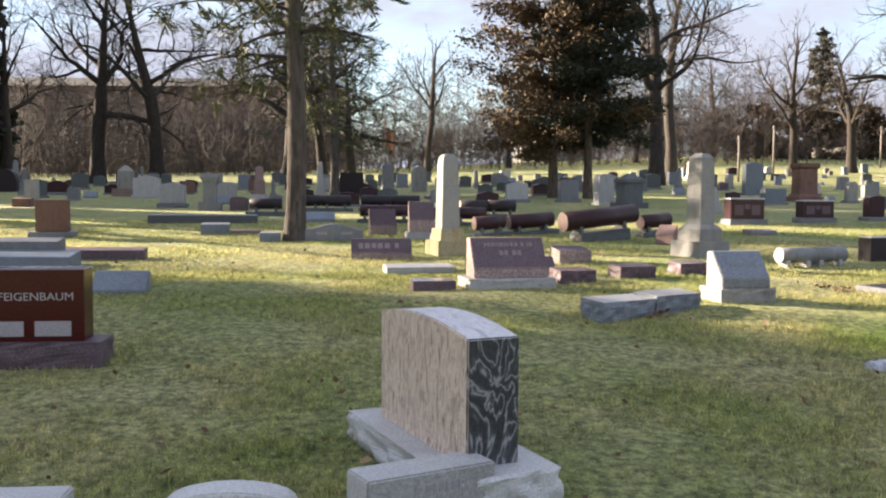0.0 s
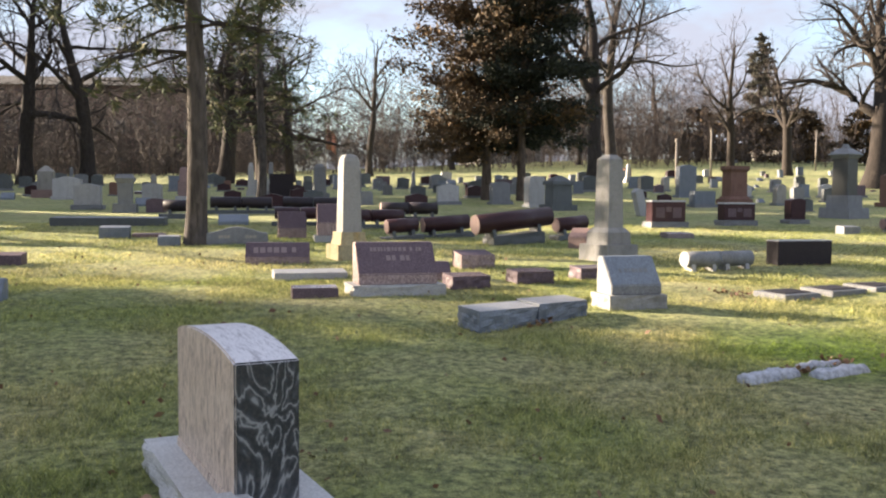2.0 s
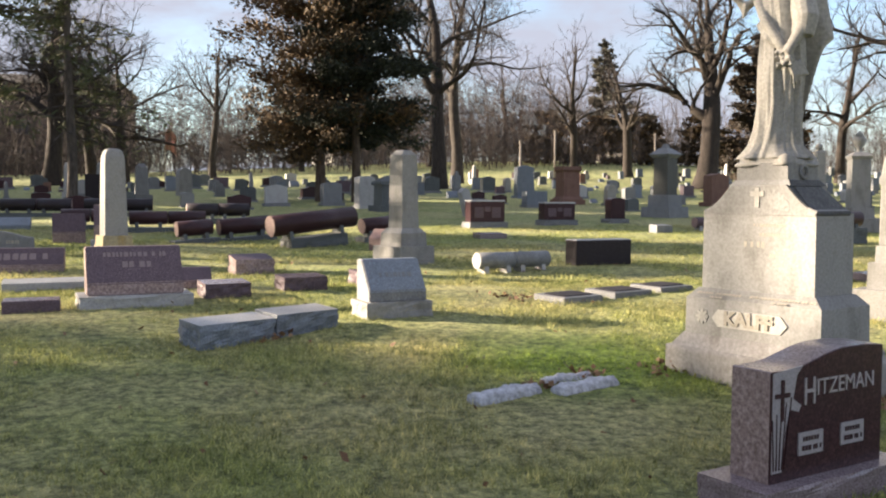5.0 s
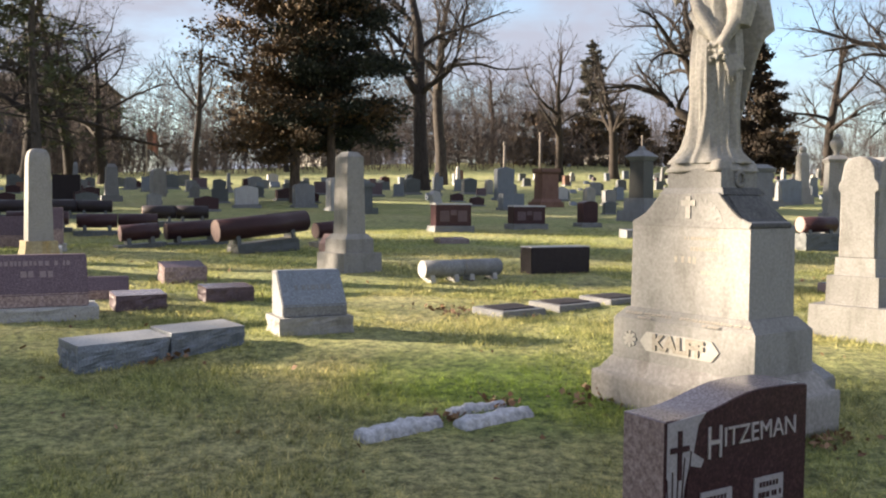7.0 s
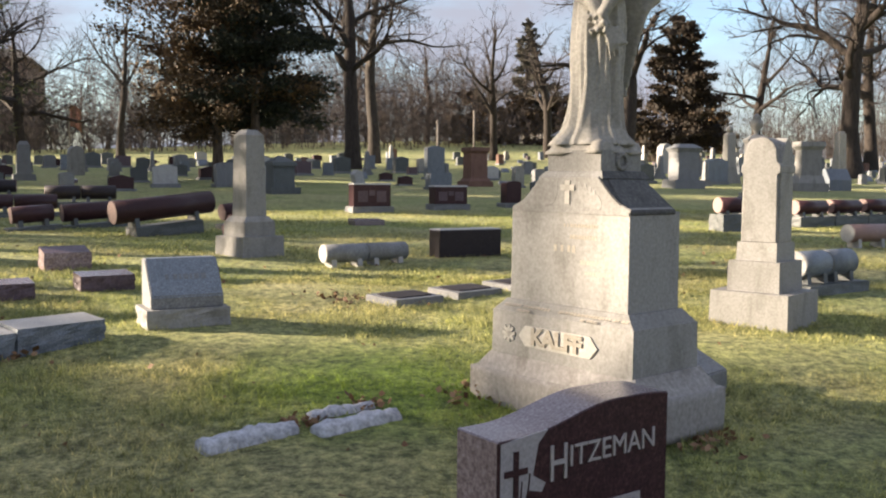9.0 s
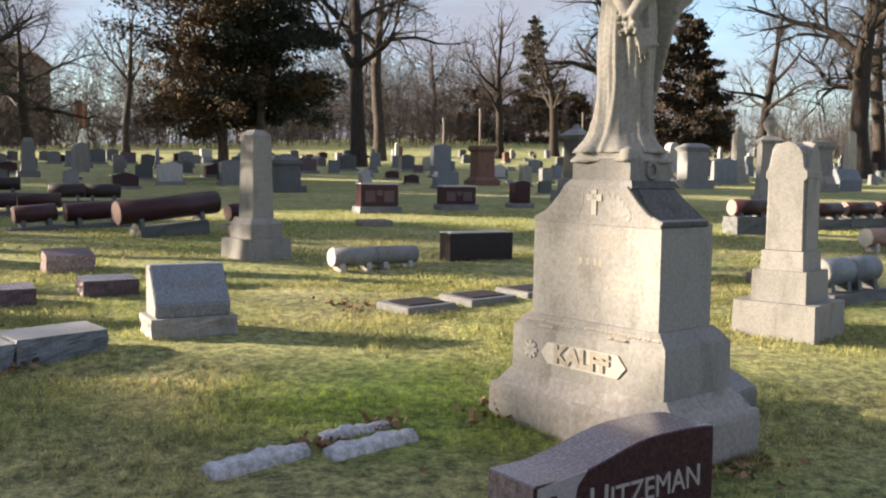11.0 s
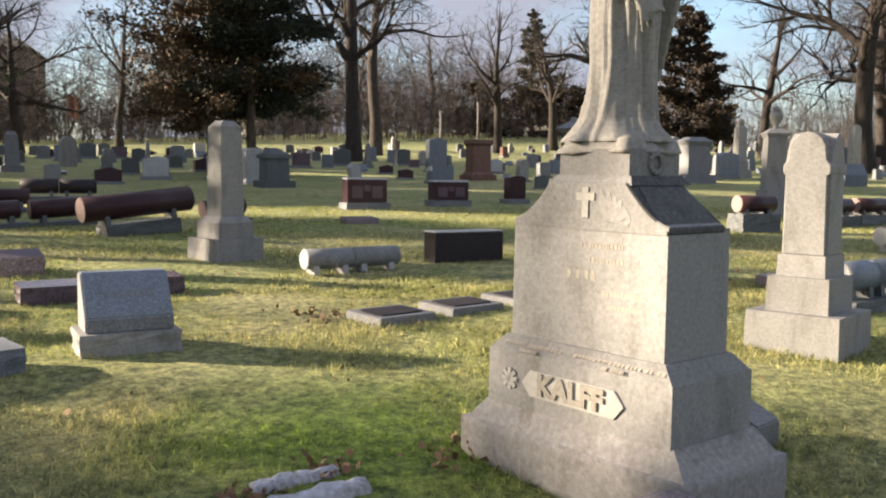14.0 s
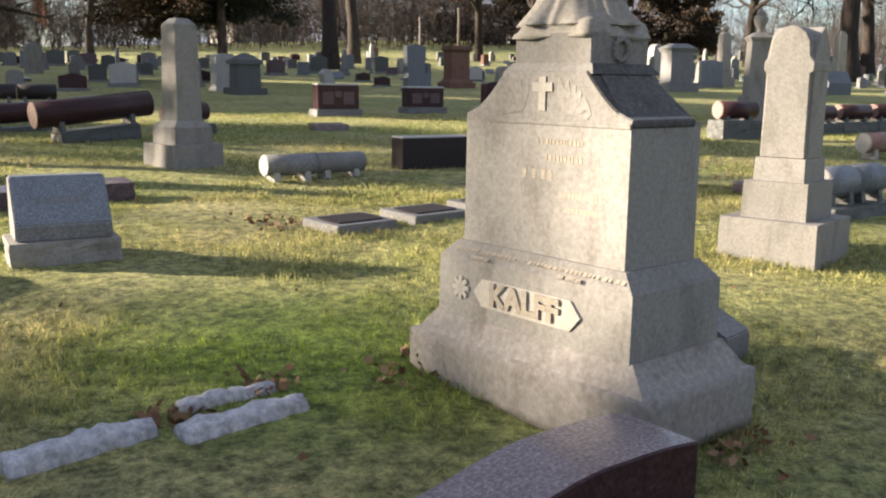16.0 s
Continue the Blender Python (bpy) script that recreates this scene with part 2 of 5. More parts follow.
CEDARLEAF = foliage("bronzed_cedar_foliage", (0.028, 0.020, 0.010), (0.095, 0.057, 0.023), (0.17, 0.10, 0.038))
DARKLEAF = foliage("dark_spruce_foliage", (0.008, 0.012, 0.007), (0.018, 0.024, 0.012), (0.034, 0.038, 0.018))
GREYLEAF = foliage("grey_green_needles", (0.03, 0.03, 0.022), (0.055, 0.052, 0.036), (0.085, 0.078, 0.055))
CEDARDARK = foliage("dark_bronzed_foliage", (0.014, 0.011, 0.008), (0.034, 0.022, 0.012), (0.06, 0.036, 0.018))
PINELEAF = foliage("pine_needles", (0.045, 0.062, 0.025), (0.085, 0.095, 0.035), (0.15, 0.13, 0.05))
DRYLEAF = foliage("fallen_dry_leaves", (0.10, 0.05, 0.025), (0.20, 0.11, 0.055), (0.34, 0.22, 0.13))


def lawn(name, island):
    m, n, l, b = shader(name)
    geo = n.new("ShaderNodeNewGeometry")
    pos = geo.outputs["Position"]
    patch = noise_node(n, l, pos, 0.55, 5, 0.6, 0.3)
    mid = noise_node(n, l, pos, 4.5, 6, 0.72)
    fine = noise_node(n, l, pos, 45, 4, 0.75)
    green = mix_node(n, l, mid, (0.166, 0.226, 0.070), (0.37, 0.408, 0.132))
    straw = mix_node(n, l, fine, (0.43, 0.365, 0.19), (0.65, 0.565, 0.31))
    c = mix_node(n, l, ramp_node(n, l, patch, (0.38, (0.10,) * 3), (0.66, (0.60,) * 3)), green, straw)
    far = n.new("ShaderNodeVectorMath")
    far.operation = "DISTANCE"
    far.inputs[1].default_value = (3.75, 6.75, land(3.75, 6.75))
    l.new(pos, far.inputs[0])
    ragged = n.new("ShaderNodeMath")
    ragged.operation = "MULTIPLY_ADD"
    ragged.inputs[1].default_value = 1.3
    l.new(mid, ragged.inputs[0])
    l.new(far.outputs["Value"], ragged.inputs[2])
    reach = n.new("ShaderNodeMapRange")
    reach.inputs["From Min"].default_value, reach.inputs["From Max"].default_value = 1.0, 1.75
    reach.inputs["To Min"].default_value, reach.inputs["To Max"].default_value = 0.85, 0.0
    l.new(ragged.outputs[0], reach.inputs["Value"])
    lush = reach.outputs["Result"]
    c = mix_node(n, l, lush, c, mix_node(n, l, fine, (0.095, 0.19, 0.022), (0.26, 0.37, 0.045)))
    c = mix_node(n, l, ramp_node(n, l, mid, (0.34, (0.40,) * 3), (0.48, (0,) * 3)), c, (0.10, 0.10, 0.05))
    fleck = noise_node(n, l, pos, 15, 4, 0.75)
    c = mix_node(n, l, 0.9, c, ramp_node(n, l, fleck, (0.36, (0.32, 0.36, 0.30)), (0.5, (0.95, 0.96, 0.94)), (0.66, (1.75, 1.65, 1.6))), "MULTIPLY")
    if island:
        c = mix_node(n, l, 0.75, c, ramp_node(n, l, geo.outputs["Random Per Island"], (0.0, (0.6, 0.65, 0.55)), (0.5, (1, 1, 1)), (0.72, (1.3, 1.2, 1.1)), (1.0, (1.9, 1.75, 1.9))), "MULTIPLY")
    else:
        c = mix_node(n, l, ramp_node(n, l, fine, (0.35, (0.65,) * 3), (0.55, (0,) * 3)), c, mix_node(n, l, 1.0, c, (0.35, 0.36, 0.3), "MULTIPLY"))
        bump_node(n, l, b, mix_node(n, l, 0.6, fine, mid), 1.0, 0.10)
    l.new(c, b.inputs["Base Color"])
    b.inputs["Roughness"].default_value = 0.9
    if island:
        tr, mx = n.new("ShaderNodeBsdfTranslucent"), n.new("ShaderNodeMixShader")
        l.new(c, tr.inputs["Color"])
        mx.inputs[0].default_value = 0.42
        l.new(b.outputs["BSDF"], mx.inputs[1])
        l.new(tr.outputs["BSDF"], mx.inputs[2])
        l.new(mx.outputs["Shader"], n["Material Output"].inputs["Surface"])
    return m


LAWN, BLADE = lawn("winter_lawn", False), lawn("grass_blades", True)


# ---- building helpers ----
def mesh_of(bm, name):
    me = bpy.data.meshes.new(name)
    bm.normal_update()
    bm.to_mesh(me)
    bm.free()
    return me


def part(name, bm, material, parent, label="", smooth=False):
    ob = new(name, mesh_of(bm, name))
    mats = material if isinstance(material, (list, tuple)) else [material]
    for m in mats:
        ob.data.materials.append(m)
    if smooth:
        ob.data.polygons.foreach_set("use_smooth", [True] * len(ob.data.polygons))
    ob.parent = parent
    if label:
        ob["label"] = label
    return ob


def thing(name, x, y, rz, label, category, group="", sink=0.03, lean=0.0, tip=0.0):
    ob = new(name)
    ob.matrix_world = pose(x, y, float(land(x, y)) - sink, tip, lean, rz)
    return tagged(ob, label, category, group)


def prism(outline, axis, a, b):
    """A solid whose outline (two coordinates) runs from a to b along the axis 'x', 'y' or 'z'."""
    bm = bmesh.new()

    def put(u, v, s):
        return bm.verts.new({"x": (s, u, v), "y": (u, s, v), "z": (u, v, s)}[axis])
    lo, hi = [put(u, v, a) for u, v in outline], [put(u, v, b) for u, v in outline]
    bm.faces.new(lo)
    bm.faces.new(hi[::-1])
    for i in range(len(lo)):
        j = (i + 1) % len(lo)
        bm.faces.new((lo[j], lo[i], hi[i], hi[j]))
    bmesh.ops.recalc_face_normals(bm, faces=bm.faces)
    return bm


def frustum(w0, d0, w1, d1, z0, z1, cx=0.0, cy=0.0):
    bm = bmesh.new()
    q = [bm.verts.new((cx + sx * w / 2, cy + sy * d / 2, z)) for w, d, z in ((w0, d0, z0), (w1, d1, z1)) for sx, sy in ((-1, -1), (1, -1), (1, 1), (-1, 1))]
    for f in ((3, 2, 1, 0), (4, 5, 6, 7), (0, 1, 5, 4), (1, 2, 6, 5), (2, 3, 7, 6), (3, 0, 4, 7)):
        bm.faces.new([q[i] for i in f])
    return bm


def soften(bm, r=0.008, seg=2, min_angle=30):
    edges = [e for e in bm.edges if len(e.link_faces) == 2 and e.calc_face_angle(0) > radians(min_angle)]
    bmesh.ops.bevel(bm, geom=edges, offset=r, segments=seg, affect="EDGES", clamp_overlap=True)
    return bm


def roughen(bm, amount, freq, seed=0, cuts=5, top=None):
    """Rock-faced sides: cut up, and pushed in and out; faces above 'top' keep their plane."""
    bmesh.ops.subdivide_edges(bm, edges=bm.edges, cuts=cuts, use_grid_fill=True)
    bmesh.ops.triangulate(bm, faces=[f for f in bm.faces if len(f.verts) > 4])
    bm.normal_update()
    off = Vector((seed * 3.1, seed * 1.7, 0.3))
    for v in bm.verts:
        if top is not None and v.co.z > top:
            continue
        v.co += v.normal * amount * noise.noise(v.co * freq + off) * 1.6
    return bm


def merge(bm, other):
    me = mesh_of(other, "tmp")
    bm.from_mesh(me)
    bpy.data.meshes.remove(me)
    return bm


def letters(text, size, depth, material, parent, m, label="", name="inscription", bold=0.0):
    cu = bpy.data.curves.new("letters", "FONT")
    cu.body, cu.size, cu.extrude, cu.align_x, cu.align_y = text, size, depth, "CENTER", "CENTER"
    cu.resolution_u, cu.offset = 3, bold
    tmp = bpy.data.objects.new("tmp", cu)
    me = bpy.data.meshes.new_from_object(tmp)
    bpy.data.objects.remove(tmp)
    ob = new(name, me)
    ob.data.materials.clear()
    ob.data.materials.append(material)
    ob.parent = parent
    ob.matrix_basis = m
    if label:
        ob["label"] = label
    return ob


def bars(rows, depth, material, parent, m, name="worn_inscription"):
    """Writing too worn to read: short raised bars. rows: (centre x, z, width, height)."""
    bm = bmesh.new()
    rg = random.Random(len(rows) * 7 + int(rows[0][2] * 1000))
    for cx, z, w, h in rows:
        x = cx - w / 2
        while x < cx + w / 2:
            bw = h * rg.uniform(0.35, 0.8)
            merge(bm, frustum(bw, depth, bw, depth, z - h / 2 * rg.uniform(0.8, 1), z + h / 2, x + bw / 2, 0))
            x += bw + h * rg.uniform(0.2, 0.35)
            if rg.random() < 0.15:
                x += h * 0.5
    ob = part(name, bm, material, parent)
    ob.matrix_basis = m
    ob["kind"] = "stuff"
    return ob


def top_outline(kind, w, h, n=14):
    """The front outline of an upright stone, from the foot."""
    a = [(-w / 2, 0), (w / 2, 0)]
    for i in range(n + 1):
        s = 1 - 2 * i / n          # from the right edge to the left
        x = s * w / 2
        if kind == "arch":
            z = h - 0.16 * w * (1 - math.sqrt(max(1 - (0.98 * s) ** 2, 0)))
        elif kind == "serp":
            z = h - 0.10 * w * (0.5 - 0.5 * math.cos(math.pi * abs(s)))
        elif kind == "round":
            z = h - 0.5 * w * (1 - math.sqrt(max(1 - s * s, 0)))
        elif kind == "point":
            z = h - 0.30 * w * abs(s)
        elif kind == "sweep":
            z = h - 0.15 * w * (0.5 - 0.5 * math.cos(math.pi * min(max((0.25 - s) / 1.15, 0), 1)))
        else:
            z = h
            if 0 < i < n:
                continue
        a.append((x, z))
    return a


STONES = "gravestones of the cemetery"


def upright(x, y, rz, w, d, h, mat, kind, label, base=None, base_mat=None, rough_sides=False, text=None, lean=0.0, name="headstone", front=None, r=0.008):
    ob = thing(name, x, y, rz, label, "gravestone", STONES, lean=lean)
    z = 0.0
    if base:
        bw, bd, bh = base
        bm = frustum(bw, bd, bw * 0.99, bd * 0.98, 0, bh + 0.03)
        if bw > 0.3:
            roughen(bm, 0.012, 14, x, 6, bh + 0.02)
        soften(bm, 0.005, 1, 60)
        part("base", bm, base_mat or mat, ob)
        z = bh + 0.03
    bm = prism([(u, v + z) for u, v in top_outline(kind, w, h)], "y", -d / 2, d / 2)
    soften(bm, r, 2, 35)
    die = part("die", bm, mat if front is None else [mat, front], ob)
    if front is not None:
        for p in die.data.polygons:
            p.material_index = 1 if p.normal.y < -0.7 else 0
    if text:
        bars(text, 0.003, WORN if mat in (ROSE, MAROON, RED, BLACK) else CARVED, die, pose(0, -d / 2, z))
    return ob, die, z


def slant(x, y, rz, w, d, h, mat, label, base=None, base_mat=None, lip=0.3, name="slant_headstone", text=None, side=None):
    """A stone whose inscribed face leans back from a low front edge."""
    ob = thing(name, x, y, rz, label, "gravestone", STONES)
    z = 0.0
    if base:
        bw, bd, bh = base
        bm = roughen(frustum(bw, bd, bw, bd, 0, bh + 0.03), 0.012, 15, y, 6, bh + 0.02)
        part("base", bm, base_mat or mat, ob)
        z = bh + 0.03
    f = h * lip
    bm = prism([(-d / 2, z), (d / 2, z), (d / 2, z + h), (d * 0.12, z + h), (-d / 2, z + f)], "x", -w / 2, w / 2)
    soften(bm, 0.008, 2, 25)
    die = part("die", bm, [mat, side or mat], ob)
    for p in die.data.polygons:
        p.material_index = 1 if abs(p.normal.x) > 0.8 or (p.normal.y < -0.9) else 0
    if text:
        ang = math.degrees(math.atan2(h - f, d * 0.62))
        m = pose(0, -d * 0.19, z + (h + f) / 2, ang - 90) @ pose(0, 0, 0)
        bars(text, 0.003, WORN if mat is ROSE else GREY, die, m)
    return ob


def block(x, y, rz, w, d, h, mat, label, slope=0.03, side=None, name="low_marker", group="low grave markers", pitched=0.0):
    ob = thing(name, x, y, rz, label, "grave marker", group)
    bm = prism([(-d / 2, 0), (d / 2, 0), (d / 2, h + 0.03), (-d / 2, h + 0.03 - slope)], "x", -w / 2, w / 2)
    if pitched:
        roughen(bm, pitched, 17, x, 7, h - slope + 0.01)
    else:
        soften(bm, 0.007, 2, 25)
    body = part("body", bm, [mat, side or mat], ob)
    # second colour on the sides; under pale tops it holds their bluish shade
    for p in body.data.polygons:
        p.material_index = 0 if p.normal.z > 0.6 else 1
    return ob


def roll(x, y, rz, length, r, mat, label, pieces=1, base=None, base_mat=None, gap=0.012, lift=0.06, tip=0.0):
    """A round column lying on its side on small cradles, some on a long plinth."""
    ob = thing("column_marker", x, y, rz, label, "grave marker", "lying column markers", lean=tip, sink=0.03 + 0.5 * length * abs(math.sin(radians(tip))) * 0.7)
    z = 0.02
    if base:
        bw, bd, bh = base
        part("plinth", roughen(frustum(bw, bd, bw, bd * 0.96, 0, bh + 0.03), 0.010, 12, x, 6, bh + 0.02), base_mat or GREY, ob)
        z = bh + 0.02
    each = length / pieces
    for i in range(pieces):
        cx = -length / 2 + each * (i + 0.5)
        bm = bmesh.new()
        bmesh.ops.create_cone(bm, cap_ends=True, segments=28, radius1=r, radius2=r, depth=each - gap)
        soften(bm, 0.008, 2, 50)
        bmesh.ops.transform(bm, matrix=pose(cx, 0, z + lift + r, 0, 90), verts=bm.verts)
        # end faces get a lighter colour that stands for sunlight on them
        col = part("column", bm, [mat, PINK if mat in (MAROON, BLACK, ROSE) else PALE], ob, smooth=False)
        for p in col.data.polygons:
            p.use_smooth = abs(p.normal.x) < 0.5
            p.material_index = 0 if p.use_smooth else 1
        for k in (-0.3, 0.3):
            part("cradle", soften(prism([(-r * 0.9, z - 0.02), (r * 0.9, z - 0.02), (r * 0.75, z + lift + r * 0.42), (r * 0.3, z + lift + 0.004), (-r * 0.3, z + lift + 0.004), (-r * 0.75, z + lift + r * 0.42)], "x", cx + k * each - 0.03, cx + k * each + 0.03), 0.004, 1), PALE if not base_mat else base_mat, ob)
    return ob


def stack(name, x, y, rz, label, category, tiers, mat, lean=0.0, group=""):
    """Tiers from the ground up: (part name, w0, d0, w1, d1, height[, material])."""
    ob = thing(name, x, y, rz, label, category, group, lean=lean)
    z = 0.0
    for i, (pn, w0, d0, w1, d1, h, *mm) in enumerate(tiers):
        lo = z if i else 0.0
        bm = frustum(w0, d0, w1, d1, lo, z + h + (0.03 if i == 0 else 0))
        soften(bm, 0.006, 2, 25)
        part(pn, bm, mm[0] if mm else mat, ob)
        z += h + (0.03 if i == 0 else 0)
    return ob, z


# ---- ground ----
def spaced(lo, hi, near_lo, near_hi, step, far):
    a = list(np.arange(near_lo, near_hi + step / 2, step))
    out, s = near_hi, step
    while out < hi:
        s *= far
        out += s
        a.append(min(out, hi))
    out, s, b = near_lo, step, []
    while out > lo:
        s *= far
        out -= s
        b.append(max(out, lo))
    return np.array(b[::-1] + a)


gx, gy = spaced(-900, 900, -8, 14, 0.25, 1.13), spaced(-60, 1500, 0, 20, 0.25, 1.12)
GX, GY = np.meshgrid(gx, gy)
GZ = land(GX, GY)
near = np.exp(-((GX - 3) / 12) ** 2 - ((GY - 9) / 9) ** 2)
GZ = GZ + near * 0.012 * (np.sin(GX * 2.3 + np.sin(GY * 1.7)) + np.sin(GY * 3.1 + GX * 0.8))
verts = np.stack([GX.ravel(), GY.ravel(), GZ.ravel()], 1)
nx, ny = len(gx), len(gy)
quads = [(j * nx + i, j * nx + i + 1, (j + 1) * nx + i + 1, (j + 1) * nx + i) for j in range(ny - 1) for i in range(nx - 1)]
gm = bpy.data.meshes.new("ground")
gm.from_pydata(verts.tolist(), [], quads)
gm.materials.append(LAWN)
gm.polygons.foreach_set("use_smooth", [True] * len(quads))
ground = tagged(new("ground", gm), "winter cemetery lawn of short green and straw grass", "lawn", kind="structure")

# ---- the angel monument ----
def angel_monument():
    ob = thing("angel_monument", 4.735, 6.15, -66.4, "tall pale limestone family monument carrying a robed angel statue", "monument", sink=0.02)
    g = float(land(4.735, 6.15)) - 0.02

    def zz(v):
        return v - g
    # rough-faced lowest course, chamfered along the top
    bm = frustum(1.15, 0.62, 1.15, 0.62, 0, zz(0.555), 0, 0.01)
    soften(bm, 0.02, 2)
    roughen(bm, 0.004, 9, 1, 5)
    lower = part("base", bm, LIMEWASH, ob, "pale limestone base with rounded upper edge", True)
    part("base_wash", frustum(1.12, 0.59, 0.95, 0.50, zz(0.545), zz(0.645), 0, 0.01), LIMEWASH, lower)
    plinth = part("plinth", soften(frustum(0.93, 0.49, 0.925, 0.485, zz(0.64), zz(0.865)), 0.008), LIMESTONE, ob)
    part("plinth_wash", frustum(0.925, 0.485, 0.80, 0.405, zz(0.862), zz(0.925)), LIMESTONE, plinth)
    die = part("die", soften(frustum(0.77, 0.38, 0.765, 0.375, zz(0.92), zz(1.385)), 0.007), LIMESTONE, ob)
    # gabled head: concave shoulders, front panel with a cross
    o = [(-0.39, zz(1.38)), (0.39, zz(1.38)), (0.39, zz(1.405)), (0.36, zz(1.415))]
    for i in range(9):
        s = i / 8
        o.append((0.35 - 0.16 * s, zz(1.42) + 0.14 * (s ** 1.35)))
    o += [(-u, v) for u, v in o[::-1][:-2]]
    head = part("gable", soften(prism(o, "y", -0.188, 0.15), 0.006, 1, 40), [LIMESTONE, STAIN_SHADE], ob)
    # right slope: weather stain and shade are both in this dark colour
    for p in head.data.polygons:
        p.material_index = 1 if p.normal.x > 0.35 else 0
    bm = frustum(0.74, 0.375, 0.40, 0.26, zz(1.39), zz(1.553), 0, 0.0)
    part("roof", bm, STAIN_SHADE, ob, "dark sloping stone roof, stain and shade in its colour")
    # relief: cross with leaf sprays
    cross = merge(frustum(0.032, 0.014, 0.032, 0.014, zz(1.425), zz(1.540), 0, -0.1865), frustum(0.092, 0.014, 0.092, 0.014, zz(1.490), zz(1.519), 0, -0.1865))
    part("relief_cross", cross, CREAM, head)
    for sx in (-1, 1):
        bm = bmesh.new()
        for k in range(8):
            ln = 0.125 - 0.011 * k
            leaf = prism([(-0.003, 0), (0.003, 0), (0.019, ln * 0.6), (0.006, ln), (-0.006, ln), (-0.019, ln * 0.6)], "y", -0.003, 0.004)
            bmesh.ops.transform(leaf, matrix=pose(sx * (0.10 + 0.010 * k), -0.1862 - 0.0004 * (k % 2), zz(1.412), 0, sx * (-12 + 12.5 * k)), verts=leaf.verts)
            merge(bm, leaf)
        part("relief_leaves", bm, LIMESTONE, head)
    part("moulding", soften(frustum(0.76, 0.384, 0.76, 0.384, zz(1.378), zz(1.394)), 0.004, 1), LIMESTONE, die)
    neck = part("neck_moulding", soften(frustum(0.42, 0.36, 0.37, 0.31, zz(1.55), zz(1.585)), 0.01, 3), [LIMESTONE, STAIN_SHADE], ob)
    # the neck's right faces hold the same stain and bluish shade as colour
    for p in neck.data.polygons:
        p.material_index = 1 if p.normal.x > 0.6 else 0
    part("cap_block", soften(frustum(0.345, 0.30, 0.345, 0.30, zz(1.58), zz(1.685)), 0.02, 2), LIMESTONE, ob, "squared block with a carved wreath")
    bm = bmesh.new()
    for k in range(14):
        a = 2 * math.pi * k / 14
        b = bmesh.new()
        bmesh.ops.create_icosphere(b, subdivisions=1, radius=0.013)
        bmesh.ops.translate(b, vec=(0.178, 0.035 * math.cos(a), zz(1.632) + 0.035 * math.sin(a)), verts=b.verts)
        merge(bm, b)
    part("relief_wreath", bm, LIMESTONE, neck)
    # raised name panel with pointed ends
    hw, hh = 0.215, 0.052
    tilt = pose(0.0, -0.2465, zz(0.752))
    bm = prism([(-hw, -hh), (hw, -hh), (hw + 0.045, 0), (hw, hh), (-hw, hh), (-hw - 0.045, 0)], "y", -0.006, 0.01)
    panel = part("name_panel", bm, CREAM, plinth, "pale recessed name panel with pointed ends")
    panel.matrix_basis = tilt
    letters("KALFF", 0.112, 0.006, CARVED, panel, pose(0, -0.009, 0, 90) @ Matrix.Diagonal((1.10, 1, 1, 1)), "raised block capitals", bold=0.0055)
    bm = bmesh.new()
    for k in range(4):
        b = frustum(0.018, 0.01, 0.018, 0.01, -0.045, 0.045)
        bmesh.ops.transform(b, matrix=pose(-0.335, -0.247, zz(0.752), 0, 45 * k), verts=b.verts)
        merge(bm, b)
    part("relief_star", bm, CREAM, plinth)
    bars([(0.08, 0.40, 0.2, 0.018), (0.10, 0.345, 0.16, 0.022), (-0.02, 0.285, 0.13, 0.036), (0.18, 0.225, 0.18, 0.022), (0.20, 0.175, 0.16, 0.018)], 0.002, CARVED, die, pose(0, -0.1885, zz(0.92)))
    bars([(-0.24, 0.0, 0.3, 0.022), (0.2, 0.0, 0.42, 0.022), (-0.24, -0.032, 0.08, 0.016), (0.2, -0.032, 0.1, 0.016)], 0.0015, CARVED, plinth, pose(0, -0.2225, zz(0.897), -52))
    return zz(1.685), ob


top_z, monument = angel_monument()


